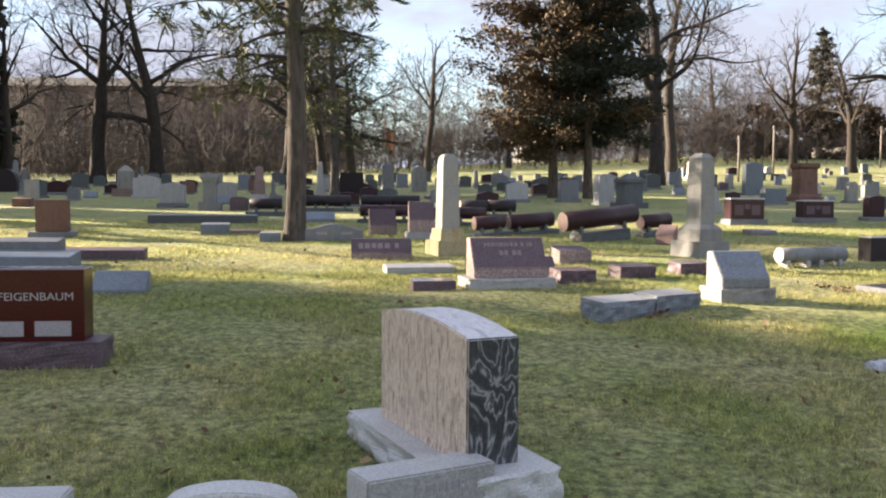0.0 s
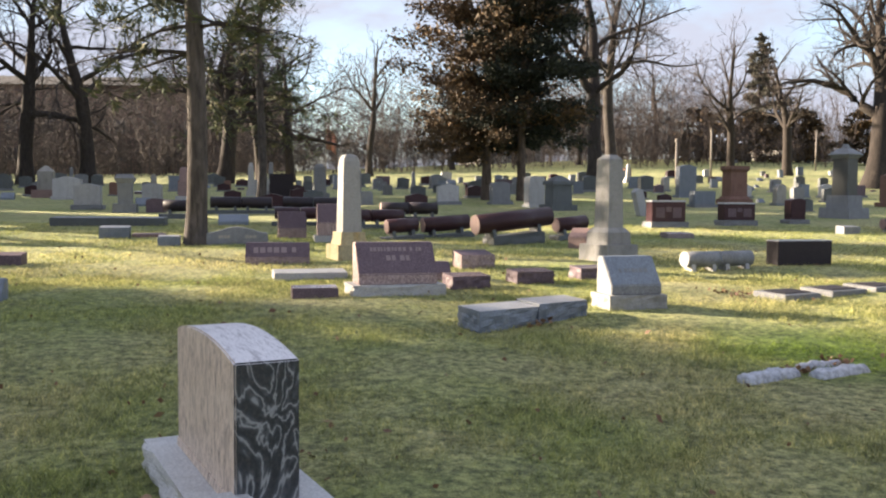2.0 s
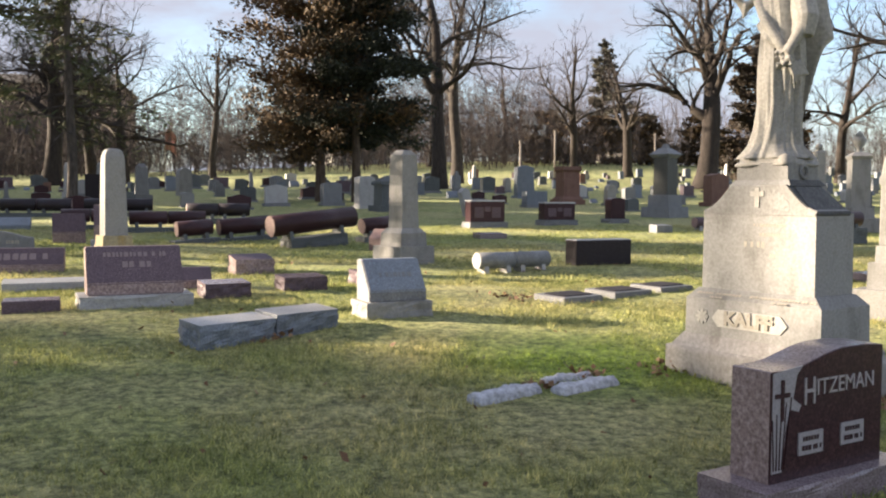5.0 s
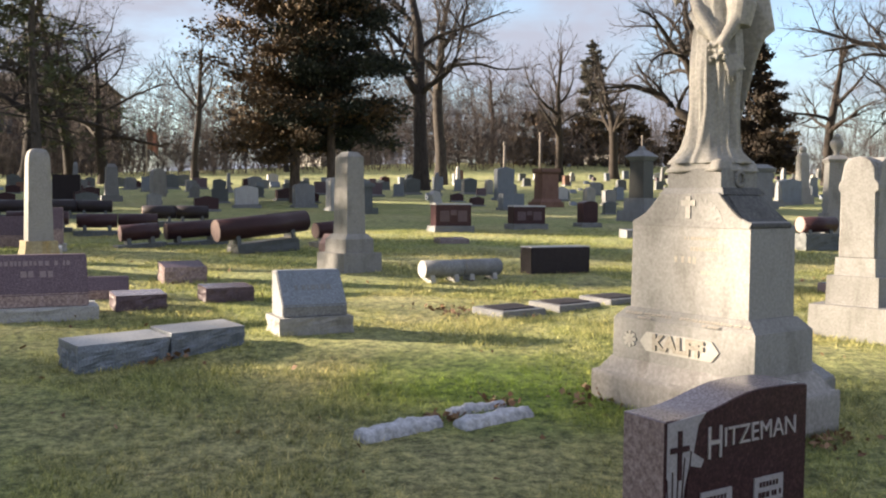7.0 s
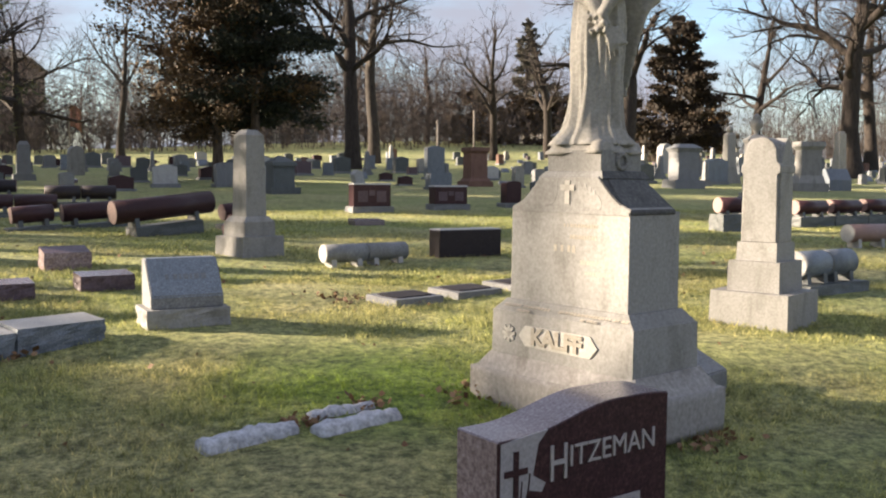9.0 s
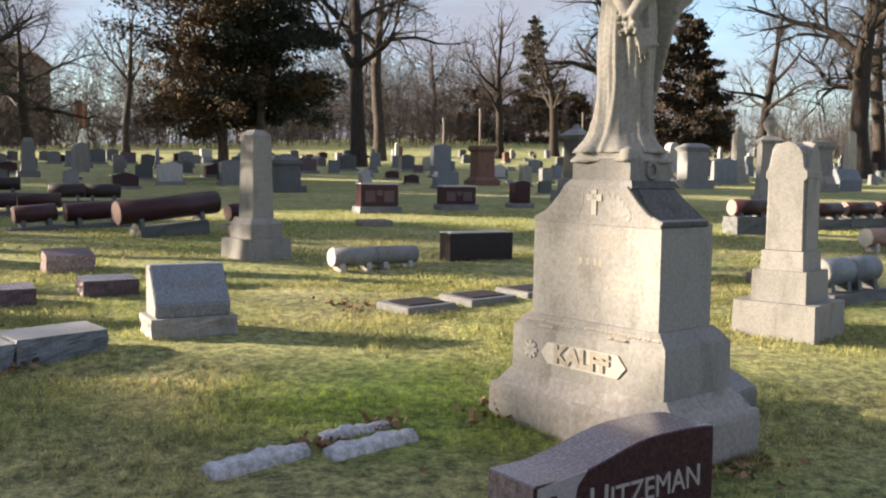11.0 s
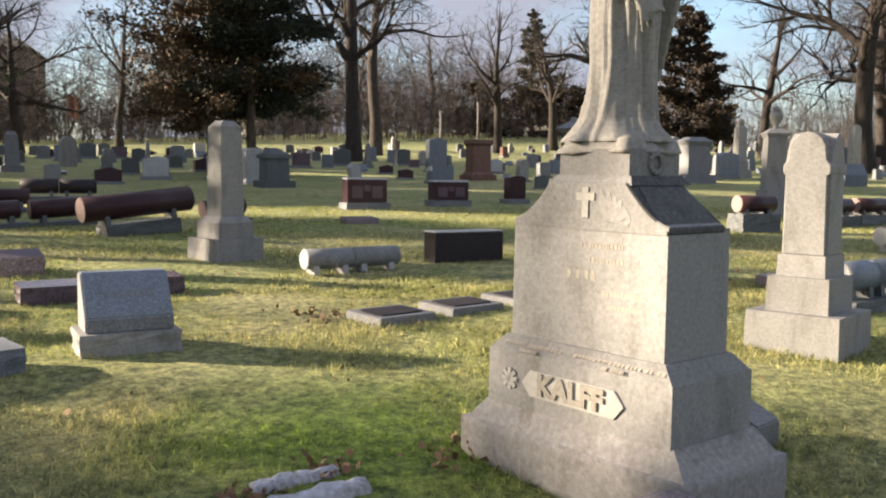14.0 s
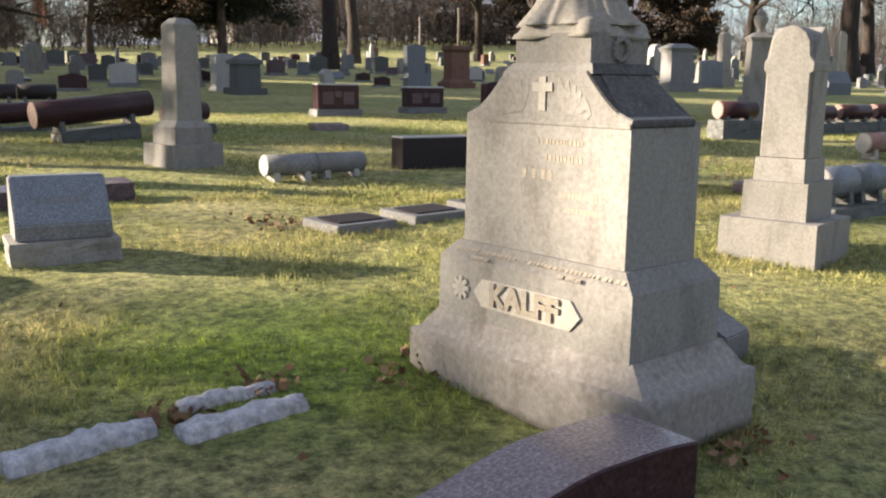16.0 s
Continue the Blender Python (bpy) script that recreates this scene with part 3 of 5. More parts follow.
def angel():
    """A robed, winged figure: one plain mesh."""
    bm = bmesh.new()
    seg, rings = 120, 90
    H = 1.12
    prev = None
    for i in range(rings + 1):
        s = i / rings
        z = s * H
        # half widths of the robe from hem to neck
        keys = (0, 0.03, 0.08, 0.16, 0.30, 0.48, 0.60, 0.70, 0.80, 0.88, 0.94, 1.0)
        a = np.interp(s, keys, (0.188, 0.168, 0.143, 0.130, 0.127, 0.135, 0.130, 0.112, 0.118, 0.128, 0.090, 0.045))
        b = np.interp(s, keys, (0.170, 0.158, 0.138, 0.124, 0.116, 0.118, 0.108, 0.090, 0.090, 0.092, 0.068, 0.045))
        cx = 0.035 * math.sin(s * 2.6 - 0.2) - 0.02
        cy = 0.02 * math.cos(s * 3.0)
        fold = np.interp(s, (0, 0.06, 0.2, 0.5, 0.7, 1.0), (0.020, 0.017, 0.014, 0.012, 0.008, 0.0))
        ring = []
        for k in range(seg):
            t = 2 * math.pi * k / seg
            sway = 3.2 * s + 1.1 * s * s
            ridge = math.sin(9 * t + 2.2 * sway + 0.7 * math.sin(2 * t)) + 0.6 * math.sin(16 * t + 3.1 * sway + 1.1) + 0.35 * math.sin(27 * t + 2 * sway)
            lull = 0.55 + 0.9 * noise.noise(Vector((math.cos(t) * 1.3 + 4, math.sin(t) * 1.3, z * 2.0)))
            f = fold * ridge * max(lull, 0.12)
            knee = 0.022 * math.exp(-((t - 4.2) / 0.5) ** 2) * math.exp(-((s - 0.36) / 0.16) ** 2)
            knee += 0.026 * (1 + 0.6 * math.sin(6 * t + 1)) * math.exp(-(s / 0.045) ** 2)
            knee += 0.020 * math.exp(-((t - 4.75 - 0.5 * s) / 0.10) ** 2) * math.exp(-((s - 0.14) / 0.12) ** 2)
            ring.append(bm.verts.new((cx + (a + f + knee) * math.cos(t), cy + (b + f + knee) * math.sin(t), z)))
        if prev:
            for k in range(seg):
                bm.faces.new((prev[k], prev[(k + 1) % seg], ring[(k + 1) % seg], ring[k]))
        else:
            bm.faces.new(ring[::-1])
        prev = ring
    bm.faces.new(prev)

    def tube(points, radii, n=14):
        ringp = None
        for q, (p, r) in enumerate(zip(points, radii)):
            p = Vector(p)
            d = (Vector(points[min(q + 1, len(points) - 1)]) - Vector(points[max(q - 1, 0)])).normalized()
            u = d.orthogonal().normalized()
            v = d.cross(u)
            rg = [bm.verts.new(p + r * (math.cos(2 * math.pi * k / n) * u + math.sin(2 * math.pi * k / n) * v)) for k in range(n)]
            if ringp:
                for k in range(n):
                    bm.faces.new((ringp[k], ringp[(k + 1) % n], rg[(k + 1) % n], rg[k]))
            else:
                bm.faces.new(rg[::-1])
            ringp = rg
        bm.faces.new(ringp)
    # lowered arm holding flowers, raised arm, neck, head
    tube([(0.13, -0.02, 0.98), (0.175, -0.05, 0.86), (0.165, -0.09, 0.72), (0.11, -0.14, 0.60)], (0.062, 0.052, 0.040, 0.026))
    tube([(0.14, -0.02, 0.93), (0.18, -0.05, 0.80), (0.17, -0.06, 0.70)], (0.070, 0.075, 0.06))
    tube([(-0.13, -0.02, 0.98), (-0.21, -0.05, 0.90), (-0.26, -0.10, 1.0), (-0.28, -0.12, 1.16)], (0.060, 0.055, 0.045, 0.028))
    tube([(0, 0, 1.05), (0.0, -0.01, 1.18)], (0.05, 0.045))
    hd = bmesh.new()
    bmesh.ops.create_uvsphere(hd, u_segments=20, v_segments=14, radius=0.085)
    bmesh.ops.transform(hd, matrix=pose(0, -0.02, 1.24) @ Matrix.Diagonal((0.85, 1, 1.2, 1)), verts=hd.verts)
    merge(bm, hd)
    rg = random.Random(5)
    for k in range(34):
        b = bmesh.new()
        bmesh.ops.create_icosphere(b, subdivisions=1, radius=rg.uniform(0.009, 0.016))
        bmesh.ops.translate(b, vec=(0.085 + rg.uniform(-0.05, 0.05), -0.125 + rg.uniform(-0.02, 0.02), 0.575 + rg.uniform(-0.045, 0.045)), verts=b.verts)
        merge(bm, b)
    # a sash that crosses the body and falls in pleats
    for k in range(6):
        tube([(0.10 + 0.01 * k, -0.10 + 0.01 * k, 0.56), (0.13 + 0.012 * k, -0.09 + 0.012 * k, 0.48), (0.13 + 0.014 * k, -0.075 + 0.016 * k, 0.40 + 0.02 * k)], (0.010, 0.009, 0.004), 8)
    tube([(-0.12, -0.05, 0.94), (-0.04, -0.115, 0.80), (0.06, -0.125, 0.66), (0.12, -0.10, 0.56)], (0.03, 0.03, 0.028, 0.024), 10)
    tube([(-0.10, -0.07, 0.80), (-0.02, -0.125, 0.70), (0.08, -0.13, 0.60)], (0.022, 0.022, 0.02), 10)
    # wings, folded, reaching far down behind
    for sx in (-1, 1):
        for k in range(9):
            s = k / 8
            x0, y0 = sx * (0.05 + 0.012 * k), 0.10 + 0.010 * k
            x1, y1 = sx * (0.05 + 0.016 * k), 0.20 - 0.006 * k
            tube([(x0, y0, 1.08 - 0.01 * k), (sx * (0.11 + 0.010 * k), y0 + 0.03, 0.95 - 0.03 * k), (x1, y1, 0.25 + 0.05 * k)], (0.045, 0.048, 0.014), 8)
    ob = new("angel_statue", mesh_of(bm, "angel_statue"))
    ob.data.materials.append(MARBLE)
    rm = ob.modifiers.new("fuse", "REMESH")
    rm.mode, rm.voxel_size, rm.use_smooth_shade = "VOXEL", 0.006, True
    base_m = monument.matrix_world @ pose(0.0, 0.0, top_z + 0.028, 0, 0, 8) @ Matrix.Diagonal((0.98, 0.95, 1.0, 1))
    ob.matrix_world = base_m
    tagged(ob, "weathered white marble angel statue in a pleated robe", "statue")
    return ob


statue = angel()
bm = frustum(0.352, 0.31, 0.31, 0.28, top_z - 0.012, top_z + 0.040)
soften(bm, 0.015, 2)
roughen(bm, 0.020, 16, 4, 7)
part("statue_plinth", bm, MARBLE, monument, "uneven carved slab under the statue's feet", True)

# broken grey stone behind the monument
block(5.55, 6.42, 30, 0.22, 0.2, 0.20, GREY, "small grey broken stone leaning behind the monument", 0.10, name="broken_stone", group="")


# ---- dark stone with a curved top, lettered ----
def hitzeman():
    x, y, rz = 3.885, 4.515, 20
    ob = thing("headstone", x, y, rz, "polished maroon granite headstone with sweeping top and lettering", "gravestone", STONES, sink=0.02)
    bm = roughen(frustum(0.92, 0.34, 0.92, 0.33, 0, 0.12), 0.010, 18, 2, 7, 0.11)
    part("base", bm, MAUVE, ob, "rough-sided mauve granite base")
    w, d = 0.71, 0.19
    o = [(-w / 2, 0.11), (w / 2, 0.11)]
    for i in range(19):
        s = 1 - i / 18
        z = 0.555 + 0.062 * (0.5 - 0.5 * math.cos(math.pi * min(max((s - 0.12) / 0.55, 0), 1)))
        if s > 0.8:
            z -= 0.010 * ((s - 0.8) / 0.2) ** 2
        o.append((-w / 2 + w * s, z))
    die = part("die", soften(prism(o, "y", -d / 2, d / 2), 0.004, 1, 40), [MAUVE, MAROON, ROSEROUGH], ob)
    # the top's paler mauve holds speckled stone and some reflected sky
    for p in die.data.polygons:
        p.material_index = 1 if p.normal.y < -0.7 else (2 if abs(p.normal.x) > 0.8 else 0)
    # pale carved corner with a cross
    c = [(-0.345, 0.16), (-0.285, 0.16), (-0.265, 0.33), (-0.245, 0.40), (-0.19, 0.385), (-0.175, 0.41), (-0.225, 0.44), (-0.205, 0.53), (-0.17, 0.565), (-0.345, 0.548)]
    cp = part("carved_corner", prism(c, "y", -d / 2 - 0.002, -d / 2 + 0.004), PLATE, die, "frosted carved corner panel")
    bm = merge(frustum(0.018, 0.006, 0.018, 0.006, 0.36, 0.52, -0.29, -d / 2 - 0.003), frustum(0.085, 0.006, 0.085, 0.006, 0.45, 0.468, -0.29, -d / 2 - 0.003))
    part("cross", bm, MAROON, cp)
    bm = bmesh.new()
    for k in range(5):
        b = frustum(0.006, 0.005, 0.003, 0.005, 0, 0.2 + 0.02 * k)
        bmesh.ops.transform(b, matrix=pose(-0.335 + 0.016 * k, -d / 2 - 0.002, 0.17, 0, -3 + 2.5 * k), verts=b.verts)
        merge(bm, b)
    part("engraved_rays", bm, MAROON, cp)
    letters("H", 0.155, 0.003, LETTER, die, pose(-0.125, -d / 2 - 0.002, 0.455, 90) @ Matrix.Diagonal((0.72, 1, 1, 1)), "tall pale capital")
    letters("ITZEMAN", 0.092, 0.003, LETTER, die, pose(0.105, -d / 2 - 0.002, 0.468, 90) @ Matrix.Diagonal((0.98, 1, 1, 1)), "pale capitals")
    for px, pz in ((-0.115, 0.255), (0.15, 0.262)):
        pl = part("name_plate", soften(frustum(0.15, 0.008, 0.15, 0.008, pz - 0.045, pz + 0.045, px, -d / 2 - 0.002), 0.002, 1), PLATE, die, "frosted grey name plate")
        bars([(px, 0.018, 0.1, 0.020), (px, -0.018, 0.11, 0.020)], 0.003, MAROON, pl, pose(0, -d / 2 - 0.0065, pz))
    return ob


hitzeman()


# ---- banded stone beside the start ----
def banded_stone():
    x, y = 0.005, 4.085
    ob = thing("headstone", x, y, -66, "streaked tan and black gneiss headstone with arched polished top", "gravestone", STONES, sink=0.02)
    part("base", roughen(frustum(1.26, 0.50, 1.25, 0.49, 0, 0.17), 0.022, 19, 5, 11, 0.16), [CLEAR], ob, "rock-faced grey granite base with smooth top")
    w, d = 0.99, 0.235
    o = [(-w / 2, 0.165), (w / 2, 0.165)]
    for i in range(13):
        s = 1 - 2 * i / 12
        o.append((s * w / 2, 0.735 - 0.045 * s * s))
    bm = prism(o, "y", -d / 2, d / 2)
    soften(bm, 0.006, 2, 40)
    die = part("die", bm, [GNEISS, TANFACE, STREAKED], ob)
    # the top's pale streaks also carry the sky reflected by its polish
    for p in die.data.polygons:
        p.material_index = 1 if p.normal.y < -0.6 else (2 if p.normal.z > 0.6 else 0)
    bm = soften(frustum(0.95, 0.012, 0.95, 0.006, 0.172, 0.205, 0, -d / 2 - 0.004), 0.003, 1)
    part("ledge", bm, TANFACE, die)
    return ob


banded_stone()
ob, die, z = upright(-0.075, 3.44, 30, 0.55, 0.19, 0.27, CLEAR, "flat", "small pale granite headstone with worn raised letters", front=PALE)
bars([(0.03, 0.205, 0.22, 0.034)], 0.005, PLATE, die, pose(0, -0.095, 0))
bars([(0.12, 0.12, 0.18, 0.02)], 0.004, PLATE, die, pose(0, -0.095, 0))
upright(-0.80, 3.38, 5, 0.50, 0.16, 0.205, CLEAR, "arch", "low pale granite headstone with an arched top", text=[(0, 0.14, 0.3, 0.04)])
upright(-1.66, 3.36, 5, 0.50, 0.16, 0.18, CLEAR, "flat", "low pale granite headstone with a flat top")


def red_stone():
    x, y, rz = -2.77, 6.06, 7
    ob = thing("headstone", x, y, rz, "polished red granite headstone with pale lettering and plates", "gravestone", STONES, sink=0.02)
    part("base", roughen(frustum(1.02, 0.36, 1.01, 0.35, 0, 0.18), 0.012, 14, 8, 7, 0.17), ROSE, ob, "rock-faced rose granite base")
    die = part("die", soften(frustum(0.78, 0.22, 0.78, 0.22, 0.178, 0.655), 0.008), [RED], ob)
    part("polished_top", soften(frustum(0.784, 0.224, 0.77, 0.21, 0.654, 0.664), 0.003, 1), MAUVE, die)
    letters("FEIGENBAUM", 0.075, 0.003, LETTER, die, pose(0.085, -0.112, 0.475, 90) @ Matrix.Diagonal((1.08, 1, 1, 1)), "pale engraved capitals")
    for px in (-0.11, 0.19):
        part("name_plate", soften(frustum(0.23, 0.008, 0.23, 0.008, 0.215, 0.315, px, -0.112), 0.002, 1), PLATE, die, "frosted pale name plate")


red_stone()

# ---- carved stone logs in the grass ----
LOGSTONE = granite("weathered_blue_grey_stone", (0.47, 0.485, 0.54), (0.28, 0.29, 0.325), (0.62, 0.635, 0.70), 0.8, (0.55, 0.55, 0.58), 0.6, 0.7, 34)


def stone_log(x, y, rz, length, r, seed, label):
    ob = thing("stone_log", x, y, rz, label, "grave marker", "carved stone logs", sink=0.04)
    bm = bmesh.new()
    n, rings = 26, 30
    prev = None
    rg = random.Random(seed)
    knots = [(rg.uniform(0.15, 0.85), rg.uniform(0.5, 2.4)) for _ in range(4)]
    for i in range(rings + 1):
        s = i / rings
        ring = []
        endr = 0.93 if i in (0, rings) else 1.0
        for k in range(n):
            t = 2 * math.pi * k / n
            q = r * endr * (1 + 0.16 * noise.noise(Vector((s * 16 + seed, math.cos(t) * 3.5, math.sin(t) * 3.5))) + 0.12 * noise.noise(Vector((s * 9 + seed, math.cos(t) * 1.6, math.sin(t) * 1.6))) + 0.04 * math.sin(8 * t + seed))
            for ks, kt in knots:
                q += 0.32 * r * math.exp(-((s - ks) / 0.06) ** 2 - ((t - kt) / 0.35) ** 2)
            ring.append(bm.verts.new(((s - 0.5) * length, q * math.cos(t), r * 0.8 + q * math.sin(t))))
        if prev:
            for k in range(n):
                bm.faces.new((prev[k], prev[(k + 1) % n], ring[(k + 1) % n], ring[k]))
        else:
            bm.faces.new(ring[::-1])
        prev = ring
    bm.faces.new(prev)
    bmesh.ops.recalc_face_normals(bm, faces=bm.faces)
    part("log", bm, LOGSTONE, ob, smooth=True)
    return ob


stone_log(3.03, 6.05, 26, 0.47, 0.058, 1, "grey carved stone log half sunk in grass")
stone_log(3.54, 6.15, 25, 0.46, 0.055, 2, "grey carved stone log lying beside another")
stone_log(3.50, 6.36, 22, 0.36, 0.042, 3, "smaller grey stone log with leaves around it")

# ---- near field ----
slant(2.76, 8.50, 13, 0.49, 0.30, 0.33, BLUEGREY, "blue-grey granite slant headstone on a rough base", (0.56, 0.38, 0.13), LIMESTONE, 0.26, text=[(0, 0.0, 0.26, 0.045)], side=GREY)
block(1.49, 7.69, 33, 0.60, 0.28, 0.165, PALE, "pale grey granite marker, one of a joined pair", 0.02, BLUEGREY, pitched=0.016)
block(1.98, 8.01, 33, 0.55, 0.28, 0.165, PALE, "pale grey granite marker joined to its pair", 0.02, BLUEGREY, pitched=0.016)
slant(0.66, 9.40, 13, 0.78, 0.32, 0.40, ROSE, "rose granite slant headstone with worn lettering", (0.92, 0.48, 0.10), PALE, 0.25, text=[(0, 0.10, 0.5, 0.045), (0.0, 0.0, 0.2, 0.06)], side=ROSEROUGH)
slant(1.05, 10.35, 8, 0.42, 0.24, 0.24, ROSE, "small rose granite slant headstone half hidden", None, None, 0.5, side=ROSEROUGH)
block(-0.10, 9.10, 10, 0.43, 0.24, 0.11, MAUVE, "low mauve granite marker in the grass", 0.01, ROSE)
block(-0.28, 10.58, 12, 0.80, 0.36, 0.09, PALE, "flat pale granite ledger in the grass", 0.02)
slant(-0.82, 12.1, 6, 0.80, 0.26, 0.28, ROSE, "low rose granite slant marker with pale letters", None, None, 0.35, text=[(0, 0.0, 0.6, 0.09)], side=ROSEROUGH)
block(1.64, 11.72, 18, 0.44, 0.30, 0.20, ROSE, "rose granite block marker with sloping top", 0.05, ROSEROUGH, pitched=0.012)
block(1.40, 9.80, 18, 0.42, 0.28, 0.15, MAUVE, "mauve granite block marker in the grass", 0.02, ROSE, pitched=0.012)
block(2.12, 10.20, 18, 0.44, 0.28, 0.15, MAUVE, "mauve granite block marker with polished top", 0.02, ROSE, pitched=0.012)
block(2.86, 10.55, 18, 0.40, 0.26, 0.15, MAUVE, "mauve granite block marker beside the slant stone", 0.02, ROSE, pitched=0.012)
block(3.42, 13.95, -40, 0.30, 0.14, 0.32, PINK, "small pink granite stone leaning in grass", 0.14)


def obelisk_rounded():
    ob, z = stack("obelisk", 0.06, 12.5, 23, "tall limestone obelisk, yellow base, sunlit yellow in its left face", "monument",
                  [("base", 0.47, 0.47, 0.46, 0.46, 0.20), ("step", 0.37, 0.37, 0.35, 0.35, 0.06), ("step", 0.34, 0.34, 0.33, 0.33, 0.10)], YELLOW)
    bm = bmesh.new()
    rows = [(0.0, 0.265), (0.85, 0.225), (0.92, 0.215), (0.97, 0.19), (1.0, 0.15), (1.015, 0.08)]
    prev = None
    for h, w in rows:
        r = [bm.verts.new((sx * w / 2, sy * w / 2 * 0.9, z + h)) for sx, sy in ((-1, -1), (1, -1), (1, 1), (-1, 1))]
        if prev:
            for k in range(4):
                bm.faces.new((prev[k], prev[(k + 1) % 4], r[(k + 1) % 4], r[k]))
        prev = r
    bm.faces.new(prev)
    soften(bm, 0.015, 2, 60)
    part("shaft", bm, [LIMESTONE, YELLOW], ob)
    # the sunlit side's yellow is put into the shaft's left face
    for p in ob.children[-1].data.polygons:
        p.material_index = 1 if p.normal.x < -0.5 else 0


obelisk_rounded()


def tapered_shaft(ob, z, w0, w1, h, mat, cap=0.05, d=1.0):
    bm = frustum(w0, w0 * d, w1, w1 * d, z, z + h)
    soften(bm, 0.006, 1)
    sh = part("shaft", bm, mat, ob)
    bm = frustum(w1, w1 * d, w1 * 0.55, w1 * 0.55 * d, z + h - 0.002, z + h + cap)
    part("tip", soften(bm, 0.01, 2), mat, sh)


ob, z = stack("obelisk", 3.50, 12.42, 30, "pale limestone obelisk with a low pointed tip", "monument",
              [("base", 0.55, 0.55, 0.54, 0.54, 0.22), ("step", 0.41, 0.41, 0.40, 0.40, 0.16), ("wash", 0.40, 0.40, 0.30, 0.30, 0.06)], LIMESTONE)
tapered_shaft(ob, z, 0.27, 0.235, 0.90, LIMESTONE, 0.06)


def round_headed_shaft():
    ob, z = stack("monument_shaft", 7.0, 7.9, -58, "pale limestone shaft with rounded shouldered head on rough base", "monument",
                  [("base", 0.60, 0.60, 0.59, 0.59, 0.235)], LIMESTONE)
    part("step", soften(frustum(0.40, 0.44, 0.39, 0.43, z, z + 0.225), 0.008), LIMESTONE, ob)
    z += 0.225
    part("collar", soften(frustum(0.31, 0.35, 0.30, 0.34, z, z + 0.14), 0.006), LIMESTONE, ob)
    z += 0.14
    o = [(-0.135, z), (0.135, z), (0.128, z + 0.50), (0.15, z + 0.515), (0.15, z + 0.57), (0.122, z + 0.60)]
    for i in range(1, 8):
        a = math.pi * i / 8
        o.append((0.122 * math.cos(a), z + 0.64 + 0.14 * math.sin(a)))
    o += [(-0.122, z + 0.60), (-0.15, z + 0.57), (-0.15, z + 0.515), (-0.128, z + 0.50)]
    bm = prism(o, "y", -0.145, 0.145)
    soften(bm, 0.006, 1, 40)
    sh = part("shaft", bm, LIMESTONE, ob)
    o2 = [(-0.12, z), (0.12, z), (0.112, z + 0.60), (0.06, z + 0.73), (0, z + 0.775), (-0.06, z + 0.73), (-0.112, z + 0.60)]
    part("side_gable", soften(prism(o2, "x", -0.146, 0.146), 0.005, 1, 40), LIMESTONE, sh)


round_headed_shaft()

roll(4.62, 11.42, 20, 1.02, 0.095, GREY, "pale grey stone column markers lying end to end", 2, lift=0.055)
ob, die, z = upright(5.93, 12.05, 14, 0.83, 0.25, 0.34, BLACK, "flat", "long dark granite headstone, reflected sky coloured into its top")
# thin pale plate: the sky mirrored in the top, put in as colour
part("polished_top", soften(frustum(0.832, 0.252, 0.82, 0.24, 0.338, 0.35), 0.003, 1), PALE, die)
for i, (x, y, w) in enumerate(((4.50, 9.15, 0.50), (5.10, 9.42, 0.52), (5.68, 9.70, 0.50))):
    ob = block(x, y, 26, w, 0.40, 0.06, GREY, "flat grey granite marker with a dark plate", 0.012, name="flat_marker", group="flat plate markers")
    bm = prism([(-w * 0.36, -0.13), (w * 0.36, -0.13), (w * 0.40, -0.06), (w * 0.40, 0.06), (w * 0.36, 0.13), (-w * 0.36, 0.13), (-w * 0.40, 0.06), (-w * 0.40, -0.06)], "z", 0.0, 0.01)
    pl = part("plate", bm, BRONZE, ob, "dark oval-cornered bronze plate")
    pl.matrix_basis = pose(0, 0, 0.083, math.degrees(math.atan(0.012 / 0.40)))

# lying columns of red granite
roll(2.57, 14.85, 26, 1.42, 0.155, MAROON, "long polished red granite column marker on a grey plinth", 1, (0.95, 0.34, 0.20), GREEN, lift=0.07, tip=-5.5)
roll(3.62, 15.55, 26, 0.62, 0.12, MAROON, "polished red granite column marker on a plinth", 1, (0.7, 0.3, 0.12), GREEN, tip=-5)
roll(0.80, 15.65, 20, 0.56, 0.12, MAROON, "short red granite column marker on stone cradles", 1, (0.70, 0.34, 0.06), GREEN, tip=-4)
roll(1.55, 16.05, 20, 0.86, 0.13, MAROON, "red granite column marker on stone cradles", 1, (0.95, 0.34, 0.07), GREEN, tip=-4)
roll(0.98, 20.2, 8, 1.25, 0.13, BLACK, "pair of dark granite column markers on a plinth", 2, (1.3, 0.36, 0.10), GREEN)
roll(-1.35, 23.3, 5, 1.5, 0.14, BLACK, "dark granite column markers in a long row", 2, (1.6, 0.36, 0.08), GREEN)
roll(-3.10, 23.2, 5, 1.5, 0.14, BLACK, "dark granite column markers in a long row", 2, (1.6, 0.36, 0.08), GREEN)
roll(-4.05, 20.9, 5, 0.75, 0.13, BLACK, "dark granite column marker on a plinth", 1, (0.9, 0.36, 0.10), GREEN)
roll(0.2, 17.9, 8, 1.3, 0.12, MAROON, "pair of dark red column markers lying in a row", 2, (1.4, 0.34, 0.07), GREEN)
roll(-1.2, 18.6, 8, 1.0, 0.12, MAROON, "dark red column marker on a low plinth", 2, (1.1, 0.34, 0.07), GREEN)
block(-4.80, 18.3, 5, 2.1, 0.45, 0.17, GREY, "long low grey stone ledge with markers behind", 0.02, GREEN)
